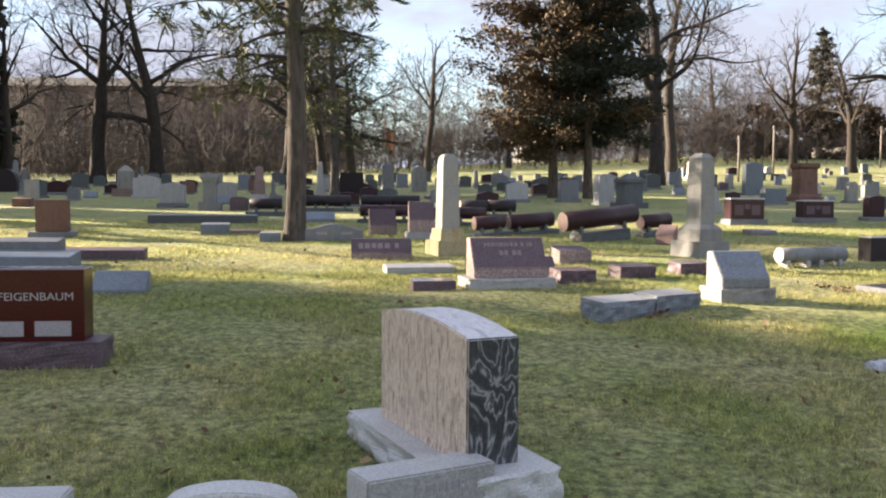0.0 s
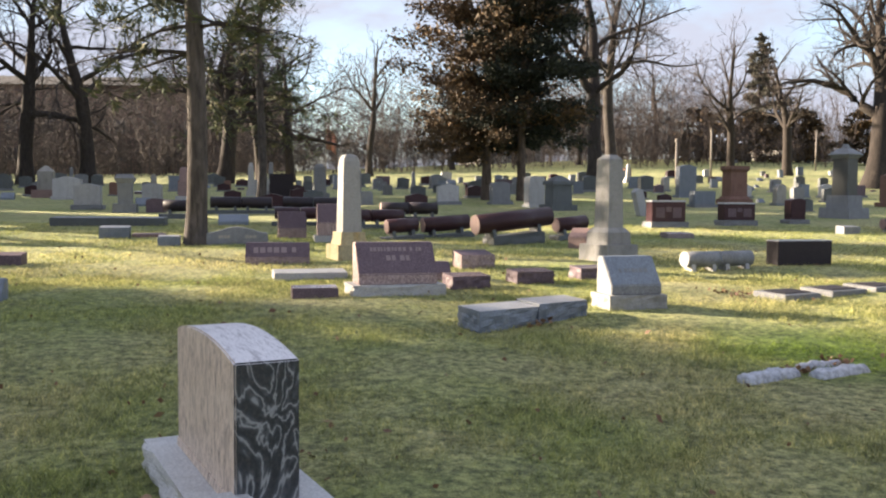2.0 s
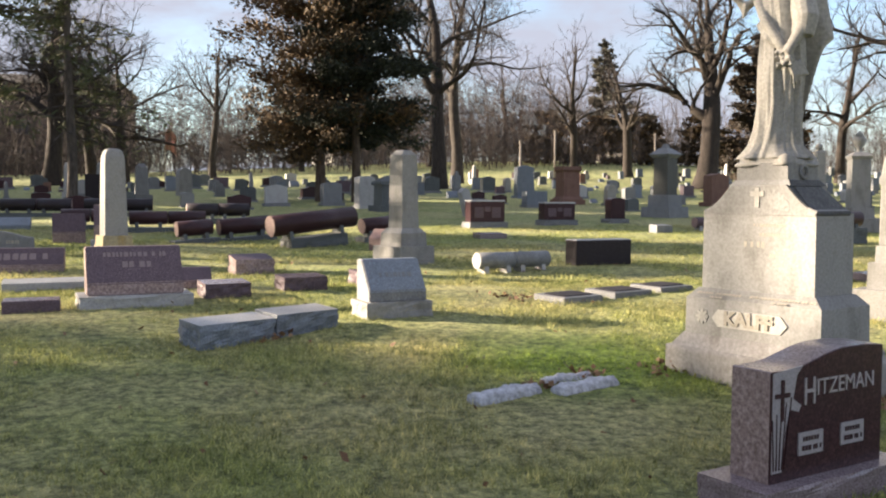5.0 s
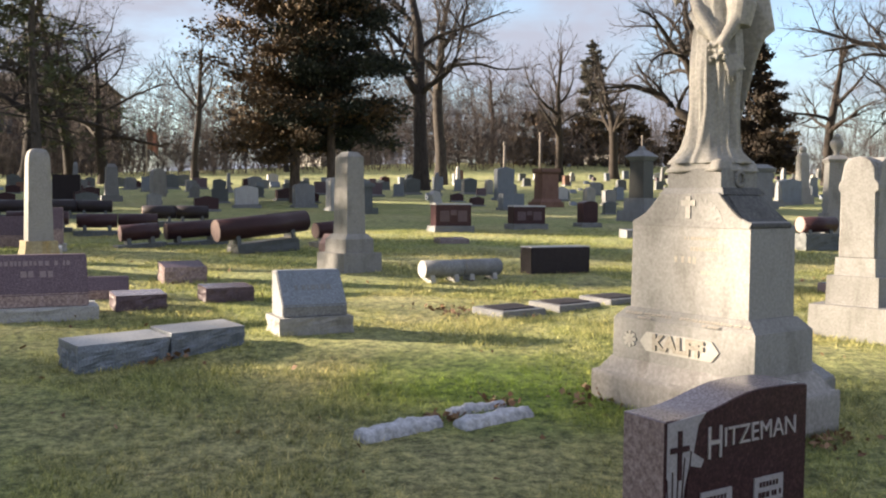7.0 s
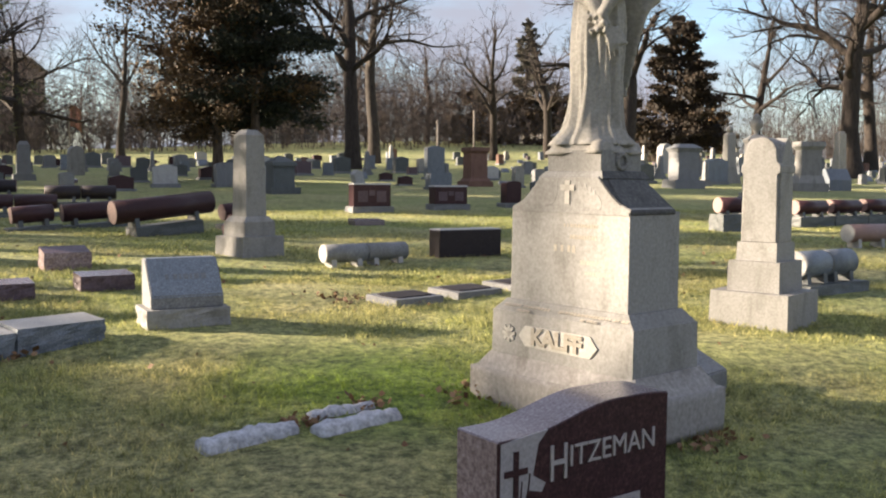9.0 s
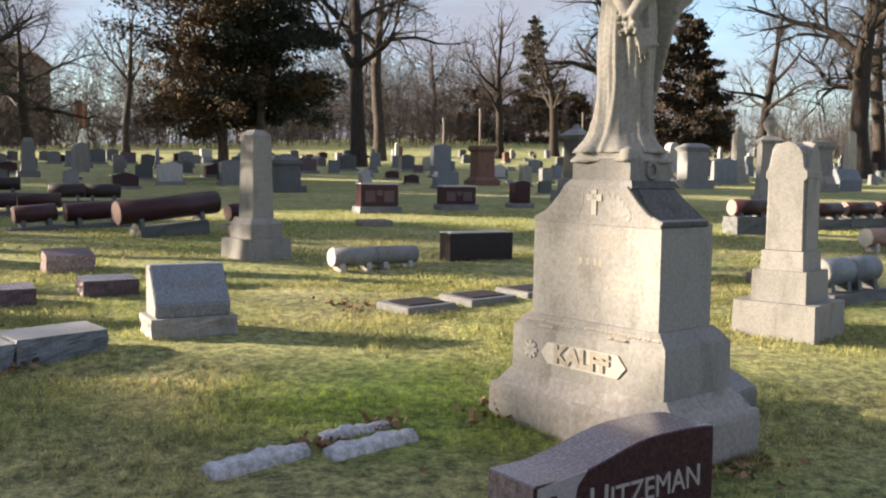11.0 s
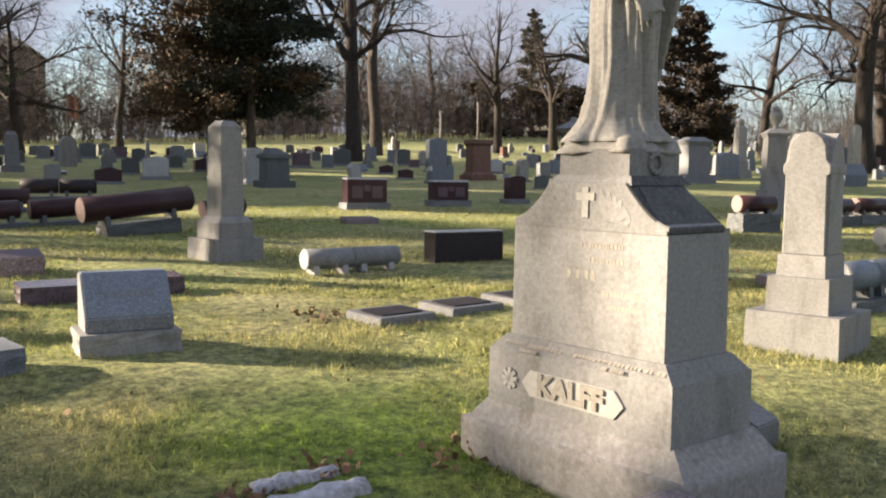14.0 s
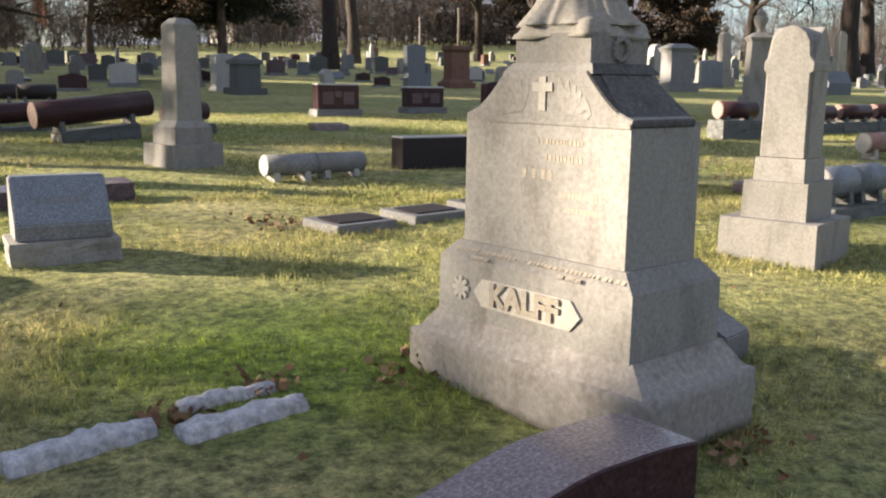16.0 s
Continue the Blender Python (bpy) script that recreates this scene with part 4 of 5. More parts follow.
block(-3.88, 15.55, 8, 0.47, 0.22, 0.20, PALE, "small pale granite marker in the grass", 0.03, BLUEGREY)
block(-3.40, 15.8, 8, 0.52, 0.3, 0.06, PINK, "low flat pink marker in the grass", 0.01)
block(-2.72, 14.35, 8, 0.32, 0.2, 0.15, PALE, "small pale marker beside the pine trunk", 0.02, BLUEGREY)
slant(-2.5, 18.6, 8, 0.58, 0.3, 0.24, BLUEGREY, "low blue-grey granite slant marker", None, None, 0.4)
upright(-1.75, 14.6, 10, 0.92, 0.24, 0.29, GREY, "serp", "low wide grey granite headstone with dark plates", text=[(-0.2, 0.14, 0.16, 0.05), (0.2, 0.14, 0.16, 0.05)])
slant(-1.05, 15.8, 12, 0.46, 0.26, 0.46, ROSE, "rose granite slant headstone beyond the lawn", None, None, 0.4, side=ROSEROUGH)
slant(-0.36, 15.05, 8, 0.42, 0.26, 0.50, ROSE, "rose granite slant headstone on pale base", (0.5, 0.34, 0.10), PALE, 0.4, side=ROSEROUGH)
block(-0.05, 13.6, 10, 0.3, 0.2, 0.2, PALE, "small pale block beside the obelisk", 0.03)
block(5.55, 16.0, 12, 0.5, 0.3, 0.10, MAUVE, "low flat mauve marker in the grass", 0.02)

# left-hand stones near the start
upright(-6.35, 14.85, 14, 0.50, 0.24, 0.52, BROWNRED, "flat", "brown-red granite headstone on a grey base", (0.72, 0.42, 0.09), GREY)
block(-4.95, 10.8, 4, 1.15, 0.42, 0.20, BLUEGREY, "blue-grey granite tomb slab with sloping top", 0.06)
block(-5.15, 11.2, 4, 0.9, 0.3, 0.32, GREY, "grey granite ridge stone behind the slab", 0.04)
block(-4.36, 11.75, 6, 1.02, 0.26, 0.15, PINK, "long low pink granite bar in grass", 0.03, ROSE)
slant(-3.13, 8.85, 6, 0.51, 0.24, 0.23, BLUEGREY, "blue-grey granite slant marker in shade", None, None, 0.25)

# ---- middle field ----
def panel_stone(x, y, rz, w, h, label):
    ob, die, z = upright(x, y, rz, w, 0.30, h, MAROON, "flat", label, (w * 1.12, 0.46, 0.11), GREY)
    for sx in (-1, 1):
        part("panel", soften(frustum(w * 0.26, 0.006, w * 0.26, 0.006, z + h * 0.2, z + h * 0.72, sx * w * 0.25, -0.152), 0.002, 1), ROSE, die, "frosted rose panel")
    part("panel", frustum(w * 0.16, 0.006, w * 0.16, 0.006, z + h * 0.5, z + h * 0.75, 0, -0.152), ROSE, die)
    part("polished_top", soften(frustum(w * 1.02, 0.31, w, 0.29, z + h - 0.002, z + h + 0.03), 0.004, 1), PALE, die)


panel_stone(6.13, 18.6, 8, 0.72, 0.40, "maroon granite headstone with rose panels and pale top")
panel_stone(7.85, 19.3, 8, 0.70, 0.34, "maroon granite headstone with rose panels")
stack("pedestal_monument", 12.20, 30.9, 12, "tall red sandstone pedestal with a flared cap", "monument",
      [("base", 0.92, 0.8, 0.92, 0.8, 0.16), ("step", 0.80, 0.70, 0.70, 0.60, 0.10), ("die", 0.64, 0.54, 0.62, 0.52, 0.82), ("cap", 0.62, 0.52, 0.76, 0.66, 0.08), ("top", 0.74, 0.64, 0.72, 0.62, 0.12)], BROWNRED)
upright(4.85, 27.6, 20, 0.52, 0.35, 0.86, PALE, "arch", "pale grey granite headstone with arched top", (0.6, 0.5, 0.08), PALE)
stack("gabled_monument", 5.25, 25.8, 20, "dark green-grey granite monument with a gabled cap", "monument",
      [("base", 0.82, 0.7, 0.82, 0.7, 0.16), ("die", 0.60, 0.48, 0.58, 0.46, 0.55), ("cap", 0.70, 0.58, 0.68, 0.56, 0.10), ("gable", 0.62, 0.5, 0.12, 0.10, 0.16)], GREEN)
upright(12.4, 36.7, 14, 0.78, 0.3, 1.22, BLUEGREY, "serp", "tall blue-grey granite headstone", (0.9, 0.5, 0.1), BLUEGREY)
upright(10.2, 28.3, 12, 0.72, 0.35, 0.42, BLUEGREY, "flat", "blue-grey granite block headstone", (0.8, 0.5, 0.08), GREY)
upright(9.45, 20.05, 10, 0.36, 0.26, 0.46, MAROON, "arch", "small dark mauve granite headstone on a base", (0.5, 0.4, 0.09), GREY)
block(9.1, 17.0, 12, 0.36, 0.25, 0.16, GREY, "small grey block marker in the grass", 0.02)
upright(6.85, 22.9, 20, 0.24, 0.20, 0.75, PALE, "point", "leaning pale limestone slab stone", lean=-16)
OLIVE = granite("dark_olive_granite", (0.058, 0.058, 0.050), (0.03, 0.03, 0.027), (0.10, 0.10, 0.088), 0.5, (0.4, 0.4, 0.36), 0.4, 0.12)
stack("urn_monument", 11.74, 22.4, 30, "tall dark granite monument with a pointed cap", "monument",
      [("base", 0.84, 0.84, 0.82, 0.82, 0.26, GREY), ("step", 0.60, 0.60, 0.58, 0.58, 0.30, GREY), ("shaft", 0.42, 0.42, 0.40, 0.40, 0.90), ("cornice", 0.42, 0.42, 0.60, 0.60, 0.10, GREY), ("cap", 0.60, 0.60, 0.22, 0.22, 0.15, GREY), ("finial", 0.17, 0.17, 0.08, 0.08, 0.11, GREY)], OLIVE)
upright(16.8, 29.2, 15, 0.75, 0.4, 0.95, BROWNRED, "serp", "brown sandstone headstone with curved top", (0.95, 0.6, 0.14), BROWNRED)
roll(10.6, 17.6, 12, 1.2, 0.1, ROSE, "low rose granite column markers in the grass", 2)
upright(27.3, 45.1, 20, 0.8, 0.4, 1.6, PALE, "round", "tall pale limestone slab with a round head")
stack("pillared_monument", 19.4, 29.9, 0, "grey granite monument with corner pillars and cap", "monument",
      [("base", 1.15, 0.95, 1.10, 0.9, 0.28), ("die", 0.80, 0.66, 0.80, 0.66, 0.95), ("cornice", 0.82, 0.68, 1.0, 0.85, 0.14), ("cap", 0.95, 0.8, 0.5, 0.4, 0.14)], GREY)
upright(22.8, 33.3, 0, 0.85, 0.5, 0.9, BLUEGREY, "serp", "blue-grey granite headstone with curved top", (0.95, 0.6, 0.1), GREY)
stack("pedestal_monument", 23.1, 28.2, -15, "cream limestone pedestal with moulded cap and base", "monument",
      [("base", 1.05, 0.95, 1.05, 0.95, 0.26), ("step", 0.9, 0.8, 0.76, 0.66, 0.26), ("die", 0.68, 0.58, 0.66, 0.56, 0.85), ("cornice", 0.68, 0.58, 0.86, 0.76, 0.12), ("cap", 0.86, 0.76, 0.82, 0.72, 0.16)], LIMESTONE)
slant(24.6, 28.6, -10, 0.8, 0.5, 0.78, BLUEGREY, "blue-grey granite slant headstone", None, None, 0.5)
ob, z = stack("obelisk", 26.9, 31.3, 0, "white marble pillar with a rounded top", "monument", [("base", 0.6, 0.6, 0.55, 0.55, 0.3), ("step", 0.45, 0.45, 0.42, 0.42, 0.25)], MARBLE)
tapered_shaft(ob, z, 0.36, 0.28, 1.45, MARBLE, 0.12)
ob, z = stack("obelisk", 24.2, 34.5, 0, "slender pale monument with a ball finial", "monument", [("base", 0.7, 0.7, 0.65, 0.65, 0.35), ("step", 0.5, 0.5, 0.46, 0.46, 0.3)], MARBLE)
tapered_shaft(ob, z, 0.4, 0.34, 1.3, MARBLE, 0.1)
bm = bmesh.new()
bmesh.ops.create_uvsphere(bm, u_segments=16, v_segments=10, radius=0.15)
bmesh.ops.translate(bm, vec=(0, 0, z + 1.52), verts=bm.verts)
part("finial", bm, MARBLE, ob, smooth=True)
roll(11.2, 14.6, 5, 0.66, 0.125, MAROON, "maroon granite column marker on a grey plinth", 1, (0.68, 0.36, 0.26), GREEN, lift=0.03)
for k in range(6):
    roll(13.1 + 0.86 * k, 15.25 + 0.20 * k, 13, 0.76, 0.12, MAROON, "rose granite column marker in a long row", 1, (0.86, 0.4, 0.16), GREEN, lift=0.05)
roll(11.65, 12.2, 10, 0.75, 0.12, PINK, "pink granite column marker on pale cradles", 1, lift=0.09)
roll(8.35, 8.95, 20, 0.85, 0.12, BLUEGREY, "blue-grey granite column markers on a plinth", 2, (0.95, 0.40, 0.10), GREEN, lift=0.06)
block(8.6, 10.1, 20, 0.8, 0.4, 0.10, MAUVE, "flat mauve granite ledger in the grass", 0.03)
upright(7.55, 6.55, -30, 0.4, 0.2, 0.36, PALE, "arch", "small pale limestone stone in the grass")
block(4.95, 4.10, 20, 0.42, 0.26, 0.10, GREY, "low grey stone marker with rounded top", 0.02)



def urn_monument(x, y, rz):
    """A pale shaft on two steps with a turned urn on top."""
    ob, z = stack("urn_monument", x, y, rz, "pale limestone column with a turned urn on top", "monument",
                  [("base", 0.66, 0.66, 0.65, 0.65, 0.26), ("step", 0.50, 0.50, 0.47, 0.47, 0.20), ("shaft", 0.37, 0.37, 0.34, 0.34, 0.95), ("cornice", 0.36, 0.36, 0.42, 0.42, 0.06), ("cap", 0.42, 0.42, 0.20, 0.20, 0.08)], LIMESTONE)
    bm = bmesh.new()
    prev = None
    for r, h in ((0.075, 0.0), (0.05, 0.03), (0.045, 0.07), (0.10, 0.15), (0.125, 0.22), (0.115, 0.28), (0.07, 0.32), (0.085, 0.335), (0.05, 0.38), (0.015, 0.42)):
        ring = [bm.verts.new((r * math.cos(math.pi * k / 10), r * math.sin(math.pi * k / 10), z - 0.005 + h)) for k in range(20)]
        if prev:
            for k in range(20):
                bm.faces.new((prev[k], prev[(k + 1) % 20], ring[(k + 1) % 20], ring[k]))
        prev = ring
    bm.faces.new(prev)
    part("urn", bm, LIMESTONE, ob, smooth=True)


urn_monument(13.3, 17.1, -20)

# far left group
upright(-18.4, 38.5, 10, 0.9, 0.5, 1.0, BLACK, "round", "dark granite headstone with rounded top")
upright(-11.75, 26.1, 10, 0.34, 0.3, 0.75, MARBLE, "flat", "white marble pillar stone")
block(-11.5, 25.0, 10, 0.5, 0.3, 0.25, BROWNRED, "brown stone block beside a pillar", 0.03)
ob, z = stack("obelisk", -11.7, 33.7, 10, "white marble pillar with pointed head", "monument", [("base", 0.9, 0.7, 0.88, 0.68, 0.28, PINK), ("die", 0.55, 0.45, 0.52, 0.42, 0.65), ("cap", 0.52, 0.42, 0.1, 0.1, 0.2)], MARBLE)
upright(-10.4, 32.1, 8, 0.9, 0.4, 0.68, PALE, "serp", "wide pale granite headstone", (1.0, 0.6, 0.1), PALE)
upright(-7.35, 24.85, 8, 0.66, 0.35, 0.56, PALE, "serp", "pale grey granite headstone with carved front", (0.8, 0.5, 0.12), GREY)
stack("urn_monument", -5.97, 23.4, 8, "grey stone pillar with a draped top", "monument", [("base", 0.56, 0.5, 0.54, 0.48, 0.22), ("shaft", 0.32, 0.30, 0.34, 0.32, 0.5), ("drape", 0.36, 0.34, 0.48, 0.42, 0.12), ("cap", 0.46, 0.42, 0.34, 0.30, 0.10)], GREY)
upright(-7.7, 32.6, 8, 0.66, 0.35, 0.58, PALE, "arch", "pale headstone with arched top")
upright(-5.25, 23.5, 8, 0.46, 0.3, 0.38, ROSE, "arch", "low rose granite headstone with arched top")
ob, z = stack("obelisk", -6.05, 30.1, 8, "pink sandstone pillar on a white base", "monument", [("base", 0.55, 0.5, 0.5, 0.45, 0.2, PALE), ("step", 0.36, 0.36, 0.34, 0.34, 0.45, PINK)], PINK)
tapered_shaft(ob, z, 0.28, 0.24, 0.42, PINK)
upright(-3.34, 33.3, 6, 0.84, 0.4, 0.80, BLACK, "flat", "dark blue-black granite headstone", (1.0, 0.6, 0.1), GREY)
ob, z = stack("obelisk", -2.08, 34.2, 12, "grey stone shaft with a rounded top", "monument", [("base", 0.7, 0.6, 0.66, 0.56, 0.2)], GREY)
tapered_shaft(ob, z, 0.46, 0.36, 0.95, GREY, 0.12)
upright(-1.05, 39.6, 25, 0.55, 0.4, 1.15, LIMESTONE, "round", "cream limestone slab with rounded top")
ob, z = stack("obelisk", -4.9, 36.4, 8, "slender pale stone obelisk on a low base", "monument", [("base", 0.4, 0.4, 0.36, 0.36, 0.25)], PALE)
tapered_shaft(ob, z, 0.26, 0.2, 0.9, PALE, 0.15)

# ---- the crowd of stones farther off, in rows ----
rng = random.Random(11)
protos = []


def proto(fn):
    r = fn()
    ob = r[0] if isinstance(r, tuple) else r
    protos.append(ob)


FAR = "far rows of gravestones"
for mat, kind, w, h, lab in ((GREY, "arch", 0.7, 0.7, "grey granite headstone with an arched top"), (PALE, "serp", 0.75, 0.62, "pale granite headstone with a serpentine top"),
                             (ROSE, "flat", 0.8, 0.55, "rose granite headstone with a flat top"), (BLUEGREY, "flat", 0.7, 0.8, "blue-grey granite headstone, tall and plain"),
                             (MARBLE, "round", 0.45, 0.8, "white marble tablet with a rounded head"), (GREEN, "serp", 0.85, 0.75, "dark grey granite family headstone"),
                             (BROWNRED, "arch", 0.6, 0.75, "brown-red sandstone headstone with arched top"), (MAROON, "serp", 0.9, 0.5, "polished maroon headstone, low and wide")):
    proto(lambda: upright(0, 20, 0, w, 0.3, h, mat, kind, lab, (w * 1.2, 0.5, 0.12), GREY))
for mat, lab in ((PALE, "pale limestone obelisk on a stepped base"), (GREY, "grey granite obelisk on a stepped base")):
    def mk():
        o, z = stack("obelisk", 0, 20, 0, lab, "monument", [("base", 0.6, 0.6, 0.58, 0.58, 0.22), ("step", 0.45, 0.45, 0.42, 0.42, 0.2)], mat)
        tapered_shaft(o, z, 0.3, 0.22, 0.95, mat, 0.15)
        return o
    proto(mk)
proto(lambda: block(0, 20, 0, 0.6, 0.3, 0.22, MAUVE, "low mauve granite marker", 0.04, ROSE))
proto(lambda: slant(0, 20, 0, 0.6, 0.35, 0.4, BLUEGREY, "blue-grey granite slant headstone", None, None, 0.35))
for p in protos:
    p["group"] = FAR
FIXED = [(o.matrix_world.translation.x, o.matrix_world.translation.y) for o in scene.objects if o.parent is None and o not in protos]
weights = [4, 1.6, 5, 4, 1.4, 8, 1, 6, 0.7, 2.4, 3, 4]
used = set()
ca, sa = math.cos(radians(14)), math.sin(radians(14))
for row in range(13):
    v = 24 + row * 2.9 + (0.8 if row % 2 else 0)
    for col in range(-26, 40):
        if rng.random() < 0.33:
            continue
        u = col * 1.5 + rng.uniform(-0.5, 0.5)
        x, y = u * ca - v * sa + 8, u * sa + v * ca
        if y < 25 or not (-0.52 * y - 2 < x < 0.98 * y + 4) or any((x - fx) ** 2 + (y - fy) ** 2 < 2.2 for fx, fy in FIXED):
            continue
        if abs(x - 6.6) < 2.0 and y < 33 or (x > 9 and y < 29 and rng.random() < 0.6):
            continue
        k = rng.choices(range(len(protos)), weights)[0]
        s = rng.choice((0.45, 0.55, 0.62, 0.7, 0.78, 0.9))
        m = pose(x, y, float(land(x, y)) - 0.04, rng.gauss(0, 1.2), rng.gauss(0, 1.2), 14 + rng.gauss(0, 6)) @ Matrix.Diagonal((s, s, s, 1))
        if k not in used:
            used.add(k)
            protos[k].matrix_world = m
        else:
            copy_thing(protos[k], m).scale = (s, s, s)
for k, p in enumerate(protos):
    if k not in used:
        x, y = 14 + k, 52
        p.matrix_world = pose(x, y, float(land(x, y)) - 0.04, 0, 0, 14)
# the pale rows on the far rise
for col in range(34):
    x = 34 + col * 2.0 + rng.uniform(-0.4, 0.4)
    y = 92 + rng.uniform(-5, 5)
    copy_thing(protos[rng.choice((1, 4, 4, 0))], pose(x, y, float(land(x, y)) - 0.04, 0, 0, -20 + rng.gauss(0, 6)))


# ---- trees ----
class Limbs:
    """Gathers tapered tubes into one mesh."""

    def __init__(self):
        self.v, self.f = [], []

    def tube(self, pts, radii, n):
        start = len(self.v)
        for q, (p, r) in enumerate(zip(pts, radii)):
            d = (pts[min(q + 1, len(pts) - 1)] - pts[max(q - 1, 0)])
            d = d.normalized() if d.length > 1e-6 else Vector((0, 0, 1))
            u = d.orthogonal().normalized()
            w = d.cross(u)
            for k in range(n):
                a = 2 * math.pi * k / n
                self.v.append(p + u * (r * math.cos(a)) + w * (r * math.sin(a)))
        for q in range(len(pts) - 1):
            for k in range(n):
                a, b = start + q * n + k, start + q * n + (k + 1) % n
                self.f.append((a, b, b + n, a + n))

    def mesh(self, name, mat, smooth=True):
        me = bpy.data.meshes.new(name)
        me.from_pydata([tuple(p) for p in self.v], [], self.f)
        me.materials.append(mat)
        me.polygons.foreach_set("use_smooth", [smooth] * len(self.f))
        return me


def limb(rg, sets, p, d, length, r, level, crook, lift, dense):
    """A crooked limb with side branches down to twigs; sets holds the Limbs of each level."""
    step = (0.55, 0.42, 0.34, 0.28, 0.24)[level]
    n = max(2 if level > 2 else 3, int(length / step))
    pts, radii, ways = [p.copy()], [r], [d.copy()]
    bend = Vector((rg.gauss(0, 1), rg.gauss(0, 1), rg.gauss(0, 1))) * crook * 0.45
    for i in range(n):
        if rg.random() < 0.3:
            bend = Vector((rg.gauss(0, 1), rg.gauss(0, 1), rg.gauss(0, 0.8))) * crook * 0.7
        d = (d + bend + Vector((rg.gauss(0, crook), rg.gauss(0, crook), rg.gauss(0, crook) + lift)) * 0.55).normalized()
        p = p + d * (length / n)
        pts.append(p.copy())
        ways.append(d.copy())
        radii.append(max(r * (1 - 0.82 * (i + 1) / n), 0.0085))
    sets[level].tube(pts, radii, (8, 6, 4, 3, 3)[level])
    if level == 4:
        return
    count = max(2, int(length * (1.7, 2.6, 3.4, 3.6)[level] * dense + rg.random()))
    side = rg.uniform(0, 2 * math.pi)
    for k in range(count):
        f = 0.18 + 0.82 * (k + rg.random()) / count
        i = min(int(f * n), n - 1)
        side += 2.4 + rg.uniform(-0.6, 0.6)
        u = Matrix.Rotation(side, 3, ways[i]) @ ways[i].orthogonal().normalized()
        ang = rg.uniform(0.55, 1.15)
        w = (ways[i] * math.cos(ang) + u * math.sin(ang))
        w.z += 0.12
        ln = length * rg.uniform(0.40, 0.72) * (1.12 - 0.45 * f)
        if ln > 0.3:
            limb(rg, sets, pts[i], w.normalized(), ln, max(radii[i] * rg.uniform(0.45, 0.72), 0.0085), level + 1, crook * 1.08, lift, dense)


def bare_tree(x, y, h, r, seed, label, fork=0.3, boughs=6, spread=60, reach=0.55, crook=0.2, lean=(0, 0), lift=0.05, dense=1.0, bark_mat=None):
    """Trunk to the fork and on through the crown, with heavy crooked boughs, branches and fine twigs."""
    rg = random.Random(seed)
    ob = thing("bare_tree", x, y, 0, label, "tree", "bare winter trees", sink=0.1)
    trunk, heavy, fine = Limbs(), Limbs(), Limbs()
    sets = [heavy, heavy, fine, fine, fine]
    n = 12
    p, d = Vector((0, 0, 0)), Vector((lean[0], lean[1], 1)).normalized()
    pts, radii = [p.copy()], [r * 1.55]
    for i in range(1, n + 1):
        d = (d + Vector((rg.gauss(0, 0.05), rg.gauss(0, 0.05), 0.04))).normalized()
        p = p + d * (h * 0.8 / n)
        pts.append(p.copy())
        f = i / n
        radii.append(r * (1.12 if i == 1 else 1.0) * (1 - 0.3 * f if f < fork else (1 - 0.3 * fork) * (1 - 0.9 * (f - fork) / (1 - fork))) + 0.012)
    trunk.tube(pts, radii, 12)
    side = rg.uniform(0, 6.28)
    for k in range(boughs):
        f = fork + (0.97 - fork) * (k / max(boughs - 1, 1)) ** 1.25
        i = min(int(f * n), n)
        side += 2.4 + rg.uniform(-0.45, 0.45)
        ang = radians(spread) * rg.uniform(0.75, 1.2) * (1.05 - 0.55 * (f - fork) / (1 - fork))
        w = Vector((math.cos(side) * math.sin(ang), math.sin(side) * math.sin(ang), math.cos(ang)))
        ln = h * reach * rg.uniform(0.75, 1.12) * (1.0 - 0.45 * (f - fork) / (1 - fork))
        limb(rg, sets, pts[i], w, ln, radii[i] * rg.uniform(0.42, 0.66) + 0.015, 0, crook, lift, dense)
    for nm, lm, mt in (("trunk", trunk, bark_mat or OAKBARK), ("bough_frame", heavy, bark_mat or OAKBARK), ("crown", fine, TWIG)):
        o = new(nm, lm.mesh(nm, mt))
        o.parent = ob
    return ob


def sprays(name, pts, size, mat, rg, flat=0.5, aspect=0.45):
    """Small leaf sprays at the points: (place, outward way, scale)."""
    r = np.random.default_rng(rg.randrange(10 ** 6))
    n = len(pts)
    P = np.array([tuple(p) for p, _, _ in pts])
    D = np.array([tuple(d) for _, d, _ in pts]) + r.normal(0, flat, (n, 3))
    S = np.array([q for _, _, q in pts])[:, None] * size
    D /= np.linalg.norm(D, axis=1, keepdims=True)
    U = np.cross(D, r.normal(0, 1, (n, 3)))
    U /= np.linalg.norm(U, axis=1, keepdims=True)
    L, W = S * r.uniform(0.6, 1.4, (n, 1)), S * aspect * r.uniform(0.6, 1.3, (n, 1))
    V = np.stack([P, P + D * L * 0.5 + U * W, P + D * L, P + D * L * 0.45 - U * W * 0.8], 1).reshape(-1, 3)
    me = bpy.data.meshes.new(name)
    me.from_pydata(V.tolist(), [], [(4 * i, 4 * i + 1, 4 * i + 2, 4 * i + 3) for i in range(n)])
    me.materials.append(mat)
    return me


